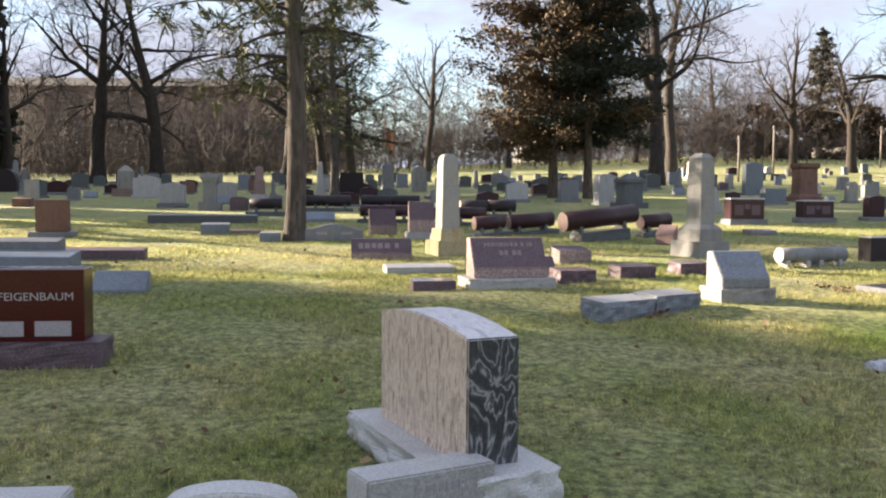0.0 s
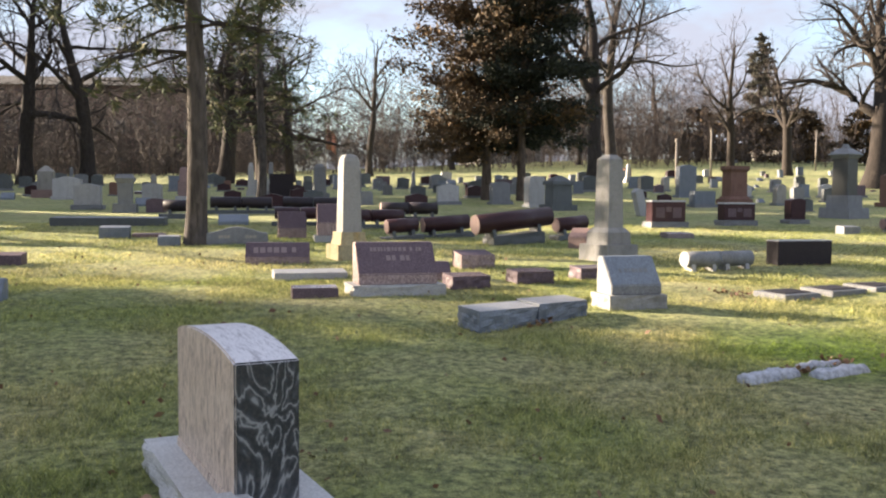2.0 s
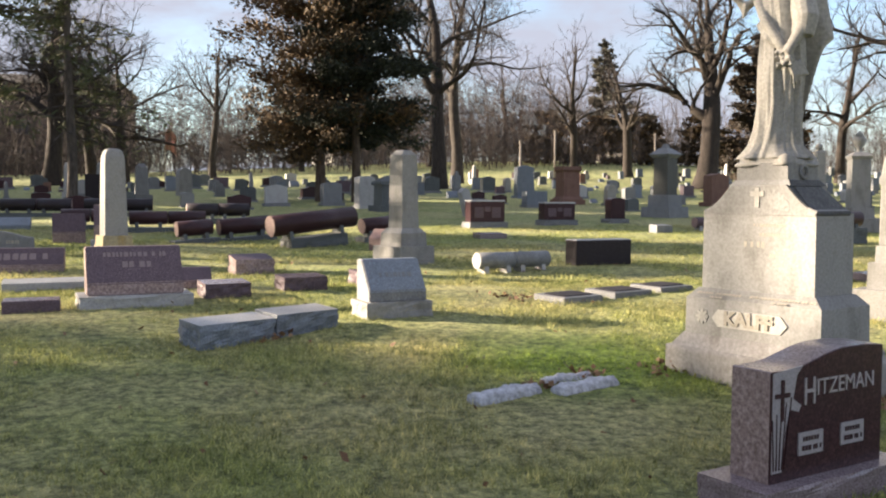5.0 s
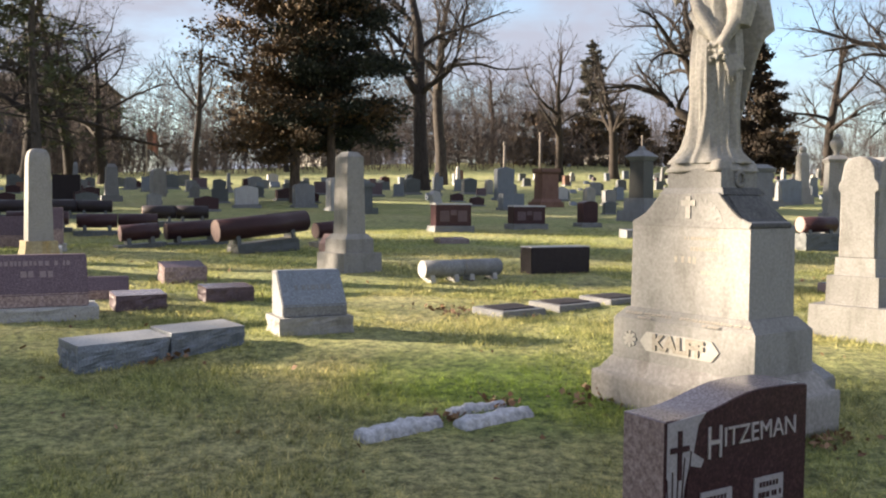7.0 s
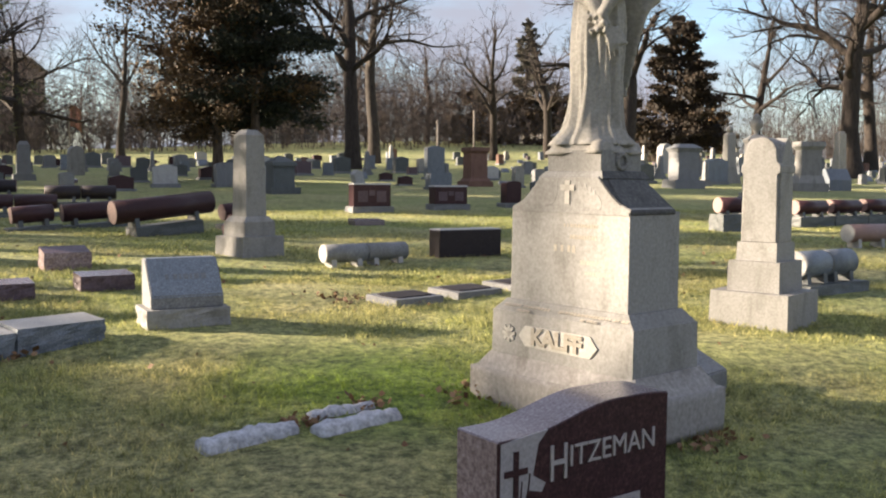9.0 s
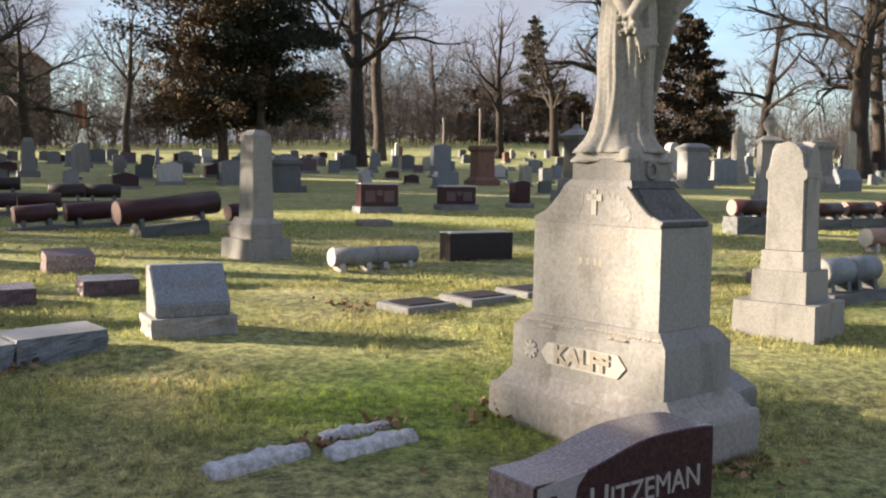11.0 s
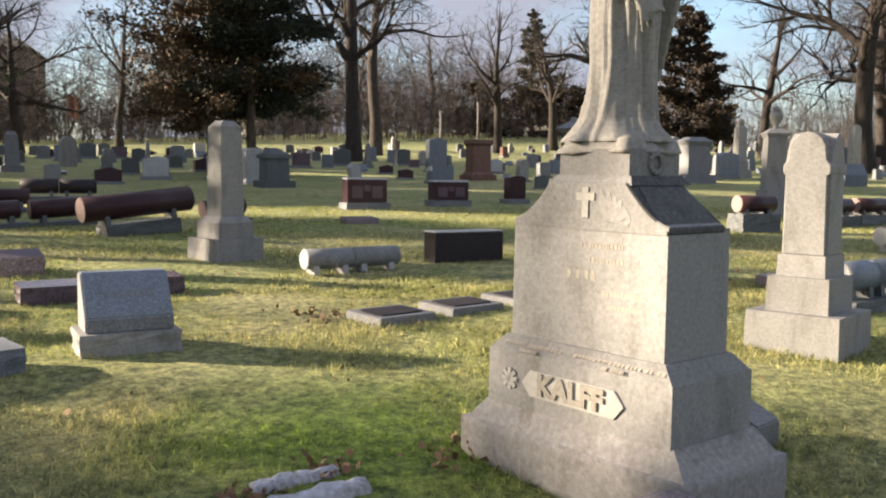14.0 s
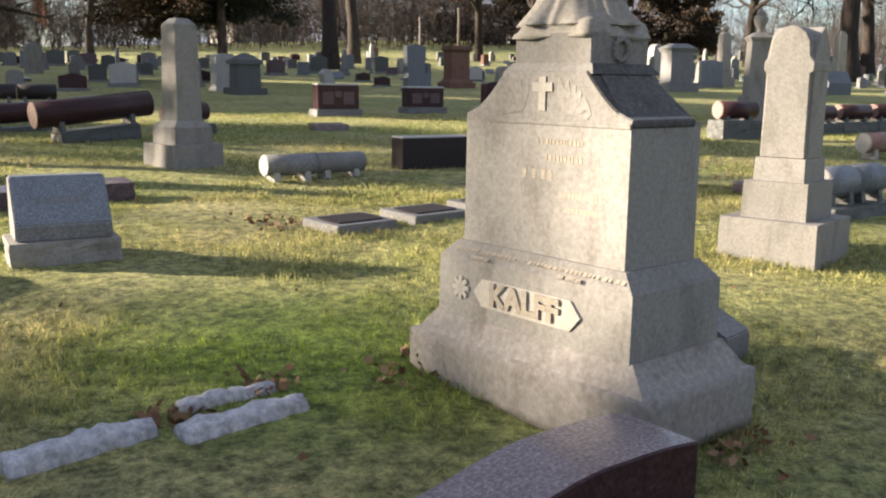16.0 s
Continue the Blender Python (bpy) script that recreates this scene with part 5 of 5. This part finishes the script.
def conifer(x, y, h, r, clear, width, seed, label, leaf, count, size=0.34, shape=0.75, droop=-0.05, name="cedar_tree", gaps=0.0, trunk_mat=None, tiers=1.0, aspect=0.45):
    """A straight trunk with tiers of boughs, each carrying many small sprays."""
    rg = random.Random(seed)
    ob = thing(name, x, y, 0, label, "tree", sink=0.1)
    trunk, boughs = Limbs(), Limbs()
    n = 12
    pts = [Vector((0.02 * h * math.sin(i * 0.7 + seed) * i / n * 0.4, 0.01 * h * math.cos(i) * i / n * 0.4, h * 0.97 * i / n)) for i in range(n + 1)]
    trunk.tube(pts, [r * (1.25 if i == 0 else 1) * (1 - 0.9 * i / n) + 0.01 for i in range(n + 1)], 12)
    leafs = []
    nb = int(h * 11 * tiers)
    per = max(count // nb, 4)
    for k in range(nb):
        s = (k + rg.random()) / nb
        z = clear + (h - clear) * s
        ln = width * (1 - s) ** shape * rg.uniform(0.72, 1.12) + 0.12
        if s < 0.08:
            ln *= 0.75 + 3 * s
        if rg.random() < gaps:
            ln *= rg.uniform(0.3, 0.7)
        a = rg.uniform(0, 2 * math.pi)
        tilt = rg.uniform(-0.12, 0.28) + 0.5 * s + droop
        way = Vector((math.cos(a) * math.cos(tilt), math.sin(a) * math.cos(tilt), math.sin(tilt)))
        p0 = Vector((0, 0, z))
        bp = [p0 + way * ln * q + Vector((0, 0, droop * ln * q * q)) for q in (0, 0.35, 0.7, 1.0)]
        br = r * 0.24 * (1 - 0.75 * s)
        boughs.tube(bp, (br, br * 0.7, br * 0.4, br * 0.12), 5)
        m = int(per * (0.35 + 1.3 * (1 - s)))
        for _ in range(m):
            q = rg.uniform(0.22, 1.0) ** 0.75
            spread = 0.115 * ln * (1.25 - 0.75 * q) + 0.05
            p = p0 + way * ln * q + Vector((rg.gauss(0, spread), rg.gauss(0, spread), rg.gauss(0, spread * 0.55) + droop * ln * q * q))
            leafs.append((p, way + Vector((0, 0, rg.uniform(-0.3, 0.4))), rg.uniform(0.5, 1.25)))
    for nm, me in (("trunk", trunk.mesh("trunk", trunk_mat or OAKBARK)), ("bough_frame", boughs.mesh("bough_frame", TWIG)), ("crown", sprays("crown", leafs, size, leaf, rg, aspect=aspect))):
        o = new(nm, me)
        o.parent = ob
    return ob


# the pair of cedars in mid-field
conifer(4.0, 33.4, 15.5, 0.17, 1.75, 3.45, 3, "tall bronzed cedar with a bare lower trunk", CEDARLEAF, 95000, 0.15, 0.5, gaps=0.4, trunk_mat=CEDARBARK, tiers=1.5, aspect=0.28)
conifer(5.2, 32.9, 15.6, 0.15, 2.1, 2.6, 4, "tall dark green cedar beside a bronzed one", DARKLEAF, 80000, 0.15, 0.42, gaps=0.4, trunk_mat=CEDARBARK, tiers=1.5, aspect=0.3)
# the pine close by and the thin pine behind it
def pine(x, y, h, r, clear, width, seed, label, tufts, size, sparse, upto):
    rg = random.Random(seed)
    ob = thing("pine_tree", x, y, 0, label, "tree", sink=0.08)
    trunk, boughs = Limbs(), Limbs()
    n = 18
    pts = [Vector((0.05 * math.sin(i * 0.5), 0.04 * math.cos(i * 0.6), h * i / n)) for i in range(n + 1)]
    trunk.tube([pts[0] - Vector((0, 0, 0.05)), pts[0] + Vector((0, 0, 0.12))] + pts[1:], [r * 1.5, r * 1.15] + [r * (1 - 0.75 * i / n) for i in range(1, n + 1)], 16)
    leafs = []
    z = clear
    while z < h:
        s = (z - clear) / (h - clear)
        for k in range(rg.randint(3, 5)):
            a = rg.uniform(0, 2 * math.pi)
            ln = width * (1 - 0.75 * s) * rg.uniform(0.6, 1.1)
            way = Vector((math.cos(a), math.sin(a), rg.uniform(-0.15, 0.25)))
            p0 = Vector((0, 0, z + rg.uniform(-0.1, 0.1)))
            bp = [p0 + way * ln * q + Vector((rg.gauss(0, 0.05), rg.gauss(0, 0.05), -0.28 * ln * q * q)) for q in (0, 0.3, 0.6, 0.85, 1.0)]
            boughs.tube(bp, [0.035 * w * (1 - 0.5 * s) for w in (1, 0.75, 0.5, 0.3, 0.12)], 5)
            bare = rg.random() < sparse and s < 0.4
            for _ in range(int(7 + ln * 5)):
                q = rg.uniform(0.25, 1.0)
                b0 = p0 + way * ln * q + Vector((0, 0, -0.28 * ln * q * q))
                sd = Vector((rg.gauss(0, 1), rg.gauss(0, 1), rg.gauss(-0.35, 0.5))).normalized()
                tl = rg.uniform(0.25, 0.7) * (1.2 - 0.5 * q)
                t1, t2 = b0 + sd * tl * 0.5, b0 + sd * tl + Vector((0, 0, -0.06))
                boughs.tube([b0, t1, t2], (0.009, 0.006, 0.003), 3)
                if not bare:
                    for _ in range(tufts):
                        c = b0 + (t2 - b0) * rg.uniform(0.3, 1.0)
                        leafs.append((c + Vector((rg.gauss(0, 0.03), rg.gauss(0, 0.03), rg.gauss(0, 0.03))), sd + Vector((0, 0, 0.3)), rg.uniform(0.6, 1.2)))
        z += rg.uniform(0.28, 0.5)
    for nm, me in (("trunk", trunk.mesh("trunk", PINEBARK)), ("bough_frame", boughs.mesh("bough_frame", TWIG)), ("needles", sprays("needles", leafs, size, PINELEAF, rg, aspect=0.10))):
        o = new(nm, me)
        o.parent = ob
    return ob


pine(-2.36, 14.45, 11.0, 0.165, 2.9, 2.3, 21, "pine with a straight pale trunk and bare lower boughs", 26, 0.17, 0.45, 0)
pine(-3.6, 30.0, 9.0, 0.16, 2.2, 3.0, 22, "thin pine with sparse yellow-green needles", 9, 0.24, 0.6, 0)

# bare trees, nearest and largest first
bare_tree(11.4, 49.1, 19, 0.36, 31, "tall bare oak with dark trunk and spreading limbs", 0.36, 11, 52, 0.40, 0.17, lift=0.06, dense=0.7)
bare_tree(14.3, 57.6, 18, 0.33, 32, "bare tree with a forked grey trunk", 0.40, 9, 46, 0.38, 0.16, lift=0.06, dense=0.65, bark_mat=GREYBARK)
bare_tree(-17.2, 55.0, 15, 0.40, 33, "broad bare oak with crooked low limbs", 0.42, 9, 64, 0.50, 0.22, (0.06, 0), 0.05, 0.62)
bare_tree(-20.8, 55.0, 15, 0.40, 34, "bare oak with twisting dark limbs", 0.40, 9, 66, 0.50, 0.23, (0.08, 0), 0.05, 0.62)
bare_tree(-9.9, 58.0, 15.5, 0.46, 46, "crooked bare oak leaning over the far rows", 0.30, 9, 70, 0.50, 0.25, (0.16, 0), 0.03, 0.8)
bare_tree(-8.0, 61.0, 14, 0.30, 35, "slim bare tree behind a crooked oak", 0.38, 7, 58, 0.42, 0.22, dense=0.75)
bare_tree(-6.0, 60.0, 11, 0.27, 47, "bare tree with long level limbs", 0.36, 9, 75, 0.52, 0.22, (0, 0), 0.03, 0.8)
bare_tree(-1.2, 70.9, 12.5, 0.24, 36, "slender bare tree with upright limbs", 0.50, 7, 42, 0.36, 0.15, lift=0.07, dense=0.75)
bare_tree(23.7, 62.0, 11.5, 0.25, 37, "bare tree on the far rise with upright limbs", 0.34, 9, 45, 0.45, 0.15, lift=0.07, dense=0.8)
bare_tree(29.3, 65.8, 10.5, 0.33, 38, "bare tree on the far rise with a wide crown", 0.42, 8, 62, 0.46, 0.19, dense=0.8)
bare_tree(26.4, 48.2, 15, 0.55, 39, "large bare oak with crooked dark limbs", 0.40, 9, 56, 0.48, 0.24, (0.14, 0), 0.05, 0.7)
bare_tree(35.5, 40.8, 19, 0.44, 40, "massive bare oak with a straight thick trunk", 0.36, 12, 76, 0.40, 0.2, (0, 0), 0.02, 0.66)
bare_tree(45.1, 50.5, 18, 0.36, 41, "bare tree beside the massive oak", 0.36, 8, 60, 0.40, 0.19, dense=0.7)
bare_tree(42.5, 59.0, 14, 0.32, 48, "bare tree between the oaks on the rise", 0.36, 8, 56, 0.42, 0.19, dense=0.75)
bare_tree(-30.0, 63.0, 14, 0.40, 42, "bare oak at the edge of the woods", 0.34, 8, 70, 0.5, 0.22, dense=0.75)
bare_tree(28.0, 96.0, 13, 0.26, 43, "slender bare tree by the far lawn", 0.4, 7, 48, 0.42, 0.16, dense=0.6)
bare_tree(18.5, 88.0, 12, 0.22, 49, "small bare tree by the far lawn", 0.4, 7, 48, 0.42, 0.16, dense=0.6)
bare_tree(6.0, 84.0, 11, 0.22, 44, "small bare tree before the woods", 0.4, 7, 52, 0.45, 0.18, dense=0.6)
bare_tree(-13.0, 76.0, 13, 0.28, 45, "bare tree before the brown woods", 0.4, 7, 55, 0.45, 0.2, dense=0.6)
# evergreens on the right
conifer(38.3, 93.5, 13.0, 0.3, 1.5, 4.6, 51, "broad grey-green spruce on the far rise", GREYLEAF, 16000, 0.26, 0.85, name="spruce_tree", gaps=0.5)
conifer(33.1, 53.7, 9.4, 0.25, 0.9, 3.0, 52, "dark bronzed cedar with an uneven outline", CEDARDARK, 45000, 0.2, 0.55, gaps=0.35)
for x, y, h, w, k in ((31.6, 92.0, 5.2, 3.2, 53), (36.2, 90.5, 4.6, 3.6, 54), (41.5, 91.0, 5.0, 3.4, 55), (47.0, 88.0, 5.4, 3.6, 56), (53.5, 84.0, 5.2, 3.6, 57)):
    conifer(x, y, h, 0.2, 0.3, w, k, "low bronzed evergreen before the far woods", CEDARLEAF, 9000, 0.3, 0.45)
# unseen trees, added so that their shade covers the start of the walk
conifer(-13.9, 10.25, 13.0, 0.3, 0.8, 3.1, 61, "tall unseen spruce added to shade the lawn", DARKLEAF, 45000, 0.55, 0.6, name="spruce_tree", gaps=0.05)
# also unseen; its fine twigs thin the sun on the monument
bare_tree(-23.0, 17.9, 14.5, 0.25, 64, "unseen bare tree added to dim sun on the monument", 0.38, 12, 55, 0.33, 0.2, dense=0.95)
conifer(-17.0, 8.1, 12.0, 0.3, 1.0, 2.8, 63, "tall unseen spruce added to shade the lawn", DARKLEAF, 20000, 0.35, 0.6, name="spruce_tree", gaps=0.3)

# unseen trees west of the lawn, added so their long shadows stripe the field
conifer(-22.0, 26.9, 12.0, 0.25, 1.0, 1.9, 65, "narrow unseen spruce added for its long shadow", DARKLEAF, 9000, 0.4, 0.55, name="spruce_tree", gaps=0.2)
conifer(-30.0, 34.6, 13.0, 0.25, 1.0, 1.6, 66, "narrow unseen spruce added for its long shadow", DARKLEAF, 7000, 0.4, 0.55, name="spruce_tree", gaps=0.2)
bare_tree(-19.5, 22.6, 13, 0.30, 67, "unseen bare tree added for its long shadow", 0.35, 7, 55, 0.45, 0.2, dense=0.6)
bare_tree(-25.0, 27.0, 13, 0.34, 68, "unseen dark-limbed bare tree added for its long shadow", 0.35, 7, 55, 0.45, 0.2, dense=0.6)
for k, (y, h, w) in enumerate(((37.6, 18, 2.3), (41.2, 18, 3.0), (45.0, 13.5, 3.4), (49.4, 13, 3.6), (53.6, 14, 3.2), (58.0, 21, 3.0), (63.0, 22, 3.2))):
    conifer(-33.0 - 1.5 * (k % 2), y, h, 0.3, 1.0, w, 101 + k, "tall unseen spruce added to shade the field", DARKLEAF, 6000, 0.75, 0.55, name="spruce_tree", gaps=0.2, tiers=0.7)
bare_tree(-37.0, 43.0, 14, 0.36, 69, "unseen wide-crowned bare tree added for its long shadow", 0.35, 7, 55, 0.45, 0.2, dense=0.6)

# ---- far woods, brush and buildings ----
def woods(name, label, count, x0, x1, y0, y1, h0, h1, seed, mat, twigs):
    rg = random.Random(seed)
    lm = Limbs()
    for _ in range(count):
        x, y = rg.uniform(x0, x1), rg.uniform(y0, y1)
        h = rg.uniform(h0, h1)
        p = Vector((x, y, float(land(x, y)) - 0.1))
        top = p + Vector((rg.gauss(0, 0.17 * h), rg.gauss(0, 0.1 * h), h))
        r = 0.005 * h + 0.012
        mid = (p + top) / 2 + Vector((rg.gauss(0, 0.05 * h), 0, 0))
        lm.tube([p, mid, top], (r, r * 0.6, 0.01), 3)
        for _ in range(twigs):
            s = rg.uniform(0.12, 0.95)
            b = p + (top - p) * s
            e = b + Vector((rg.gauss(0, 0.20 * h), rg.gauss(0, 0.14 * h), rg.uniform(0.02, 0.28) * h))
            m = (b + e) / 2 + Vector((rg.gauss(0, 0.02 * h), 0, rg.gauss(0, 0.02 * h)))
            lm.tube([b, m, e], (0.028, 0.02, 0.008), 3)
    return tagged(new(name, lm.mesh(name, mat, False)), label, "woods", kind="stuff")


woods("bare_woods", "dense brown bare woods beyond the cemetery", 950, -75, 34, 82, 110, 4, 10.0, 71, BRUSH, 20)
woods("bare_woods", "thin brown bare woods on the far rise", 800, 20, 150, 112, 150, 4, 12, 72, BRUSH, 17)
woods("brush", "tangled low brown brush under the woods", 800, -75, 40, 78, 92, 1.5, 4.5, 73, BRUSH, 14)
woods("bare_woods", "bare brown trees along the right boundary", 480, 75, 150, 60, 112, 4, 13, 74, BRUSH, 18)
woods("bare_woods", "bare brown woods at the left boundary", 350, -80, -30, 50, 82, 4, 10, 75, BRUSH, 18)

woods("far_treeline", "low distant brown treeline closing the horizon", 800, -170, 230, 158, 190, 4, 9, 76, BRUSH, 10)

# a long dark-roofed building behind the woods
WALLM = plain("brown_brick_wall", (0.17, 0.115, 0.09), 0.9, 0.25, 1.2, 0.2)
ROOFM = plain("dark_roof", (0.05, 0.045, 0.045), 0.9, 0.25, 0.8, 0.1)
GLASSM = plain("dark_window_glass", (0.05, 0.06, 0.08), 0.1, 0.1, 2, 0)
PAINTW = plain("grey_painted_boards", (0.24, 0.225, 0.21), 0.7, 0.08, 3, 0.05)


def long_building(x, y, w, d, h, label):
    ob = thing("long_building", x, y, 0, label, "building", sink=0.3)
    wall = part("wall", frustum(w, d, w, d, 0, h), WALLM, ob)
    roof = frustum(w + 1.2, d + 1.2, w - 3, d * 0.3, h - 0.01, h + 1.6)
    part("roof", roof, ROOFM, ob)
    k = int(w / 4)
    for i in range(k):
        wx = -w / 2 + (i + 0.5) * w / k
        for zc in (2.4, 5.6):
            win = part("window", frustum(1.5, 0.1, 1.5, 0.1, zc - 0.8, zc + 0.8, wx, -d / 2 - 0.02), PAINTW, ob)
            part("pane", frustum(1.3, 0.06, 1.3, 0.06, zc - 0.7, zc + 0.7, wx, -d / 2 - 0.06), GLASSM, win)
    return ob


long_building(-36, 118, 46, 14, 10.5, "long brown building with a dark roof behind woods")


def house(x, y, label):
    ob = thing("house", x, y, 20, label, "building", sink=0.3)
    part("wall", frustum(9, 7, 9, 7, 0, 3.0), PAINTW, ob)
    part("roof", prism([(-3.9, 2.95), (3.9, 2.95), (0, 5.4)], "x", -4.9, 4.9), ROOFM, ob, "grey shingled gable roof")
    for sx in (-2.6, 0, 2.6):
        part("window", frustum(1.0, 0.08, 1.0, 0.08, 1.0, 2.3, sx, -3.53), GLASSM, ob)


house(57, 128, "small grey house with a gable roof")
house(15, 125, "grey house seen through bare woods")

POLEM = plain("weathered_pole", (0.19, 0.165, 0.145), 0.8, 0.2, 5, 0.1)
for x, y, h in ((21.5, 59.7, 3.3), (39.9, 94.0, 4.6), (41.1, 94.5, 4.2), (35.2, 73.8, 3.2), (17.4, 54.0, 2.6)):
    ob = thing("utility_pole", x, y, 0, "plain weathered utility pole on the far lawn", "pole", "poles along the far lawn", sink=0.1)
    bm = bmesh.new()
    bmesh.ops.create_cone(bm, cap_ends=True, segments=10, radius1=0.075, radius2=0.06, depth=h)
    bmesh.ops.translate(bm, vec=(0, 0, h / 2), verts=bm.verts)
    part("shaft", bm, POLEM, ob, smooth=True)
    part("cap", soften(frustum(0.15, 0.15, 0.11, 0.11, h - 0.01, h + 0.2), 0.02, 1), POLEM, ob)

FLAGR = plain("faded_red_cloth", (0.25, 0.16, 0.15), 0.9, 0.2, 4, 0.1)
ob = thing("flag", -4.5, 70, 0, "faded red flag hanging limp from a pole", "flag", sink=0.1)
part("pole", frustum(0.10, 0.10, 0.07, 0.07, 0, 3.9), POLEM, ob)
bm = bmesh.new()
prev = None
for i in range(13):
    s = i / 12
    r = [bm.verts.new((0.06 + 0.75 * s, 0.10 * math.sin(9 * s + q), 3.75 - 0.5 * s * s - 1.5 * q)) for q in (0, 0.5, 1.0)]
    if prev:
        for k in range(2):
            bm.faces.new((prev[k], prev[k + 1], r[k + 1], r[k]))
    prev = r
bmesh.ops.solidify(bm, geom=bm.faces[:], thickness=0.02)
part("cloth", bm, FLAGR, ob, smooth=True)


# ---- grass blades and fallen leaves ----
def blades(name, count, x0, x1, y0, y1, hmin, hmax, wide, seed):
    r = np.random.default_rng(seed)
    y = y0 + (y1 - y0) * r.random(count) ** 1.3
    x = x0 + (x1 - x0) * r.random(count)
    keep = (x > -0.62 * np.abs(y) - 3.3) & (x < 0.98 * np.abs(y) + 2.8)
    x, y = x[keep], y[keep]
    n = len(x)
    z = land(x, y) - 0.006
    a = r.random(n) * 2 * np.pi
    clump = np.zeros(n)
    for k in range(9):
        th, f = 2.4 * k, 5.0 * 1.42 ** k
        clump += np.sin(f * (x * np.cos(th) + y * np.sin(th)) + 1.7 * k + 1.3 * np.sin(0.5 * f * (y * np.cos(th) - x * np.sin(th)))) / (1 + 0.25 * k)
    tuft = np.clip(0.9 + 0.24 * clump, 0.2, 1.7)
    h = (hmin + (hmax - hmin) * r.random(n)) * tuft
    w = wide * (0.6 + 0.8 * r.random(n))
    lx, ly = r.normal(0, 0.55, n) * h, r.normal(0, 0.55, n) * h
    V = np.empty((n, 3, 3))
    V[:, 0] = np.stack([x - w * np.cos(a), y - w * np.sin(a), z], 1)
    V[:, 1] = np.stack([x + w * np.cos(a), y + w * np.sin(a), z], 1)
    V[:, 2] = np.stack([x + lx, y + ly, z + h], 1)
    me = bpy.data.meshes.new(name)
    me.vertices.add(n * 3)
    me.vertices.foreach_set("co", V.ravel())
    me.loops.add(n * 3)
    me.loops.foreach_set("vertex_index", np.arange(n * 3, dtype=np.int32))
    me.polygons.add(n)
    me.polygons.foreach_set("loop_start", np.arange(0, n * 3, 3, dtype=np.int32))
    me.update(calc_edges=True)
    me.materials.append(BLADE)
    return tagged(new(name, me), "short tufted winter grass, green and straw", "grass", kind="stuff")


blades("grass", 420000, -6.5, 9.5, 3.0, 10.5, 0.014, 0.046, 0.0034, 81)
blades("grass", 60000, -5.0, 7.0, -1.5, 3.1, 0.016, 0.045, 0.0045, 83)
blades("grass", 200000, -11.0, 16.0, 10.0, 19.0, 0.018, 0.045, 0.006, 82)


def leaves(name, count, seed, label, spots):
    r = random.Random(seed)
    pts = []
    for _ in range(count):
        if r.random() < 0.55:
            sx, sy, sp = r.choice(spots)
            x, y = r.gauss(sx, sp), r.gauss(sy, sp)
        else:
            y = r.uniform(3.5, 14)
            x = r.uniform(-0.5 * y, 0.95 * y)
        pts.append((Vector((x, y, float(land(x, y)) + 0.02)), Vector((r.gauss(0, 1), r.gauss(0, 1), 0.15)), r.uniform(0.5, 1.2)))
    return tagged(new(name, sprays(name, pts, 0.05, DRYLEAF, r, aspect=0.4)), label, "leaves", kind="stuff")


leaves("fallen_leaves", 700, 91, "scattered brown dry oak leaves on the grass", ((3.30, 6.22, 0.07), (3.65, 6.45, 0.06), (5.1, 5.6, 0.12), (4.2, 6.5, 0.12), (4.05, 9.3, 0.18), (0.0, 4.6, 0.2), (1.75, 7.75, 0.08)))
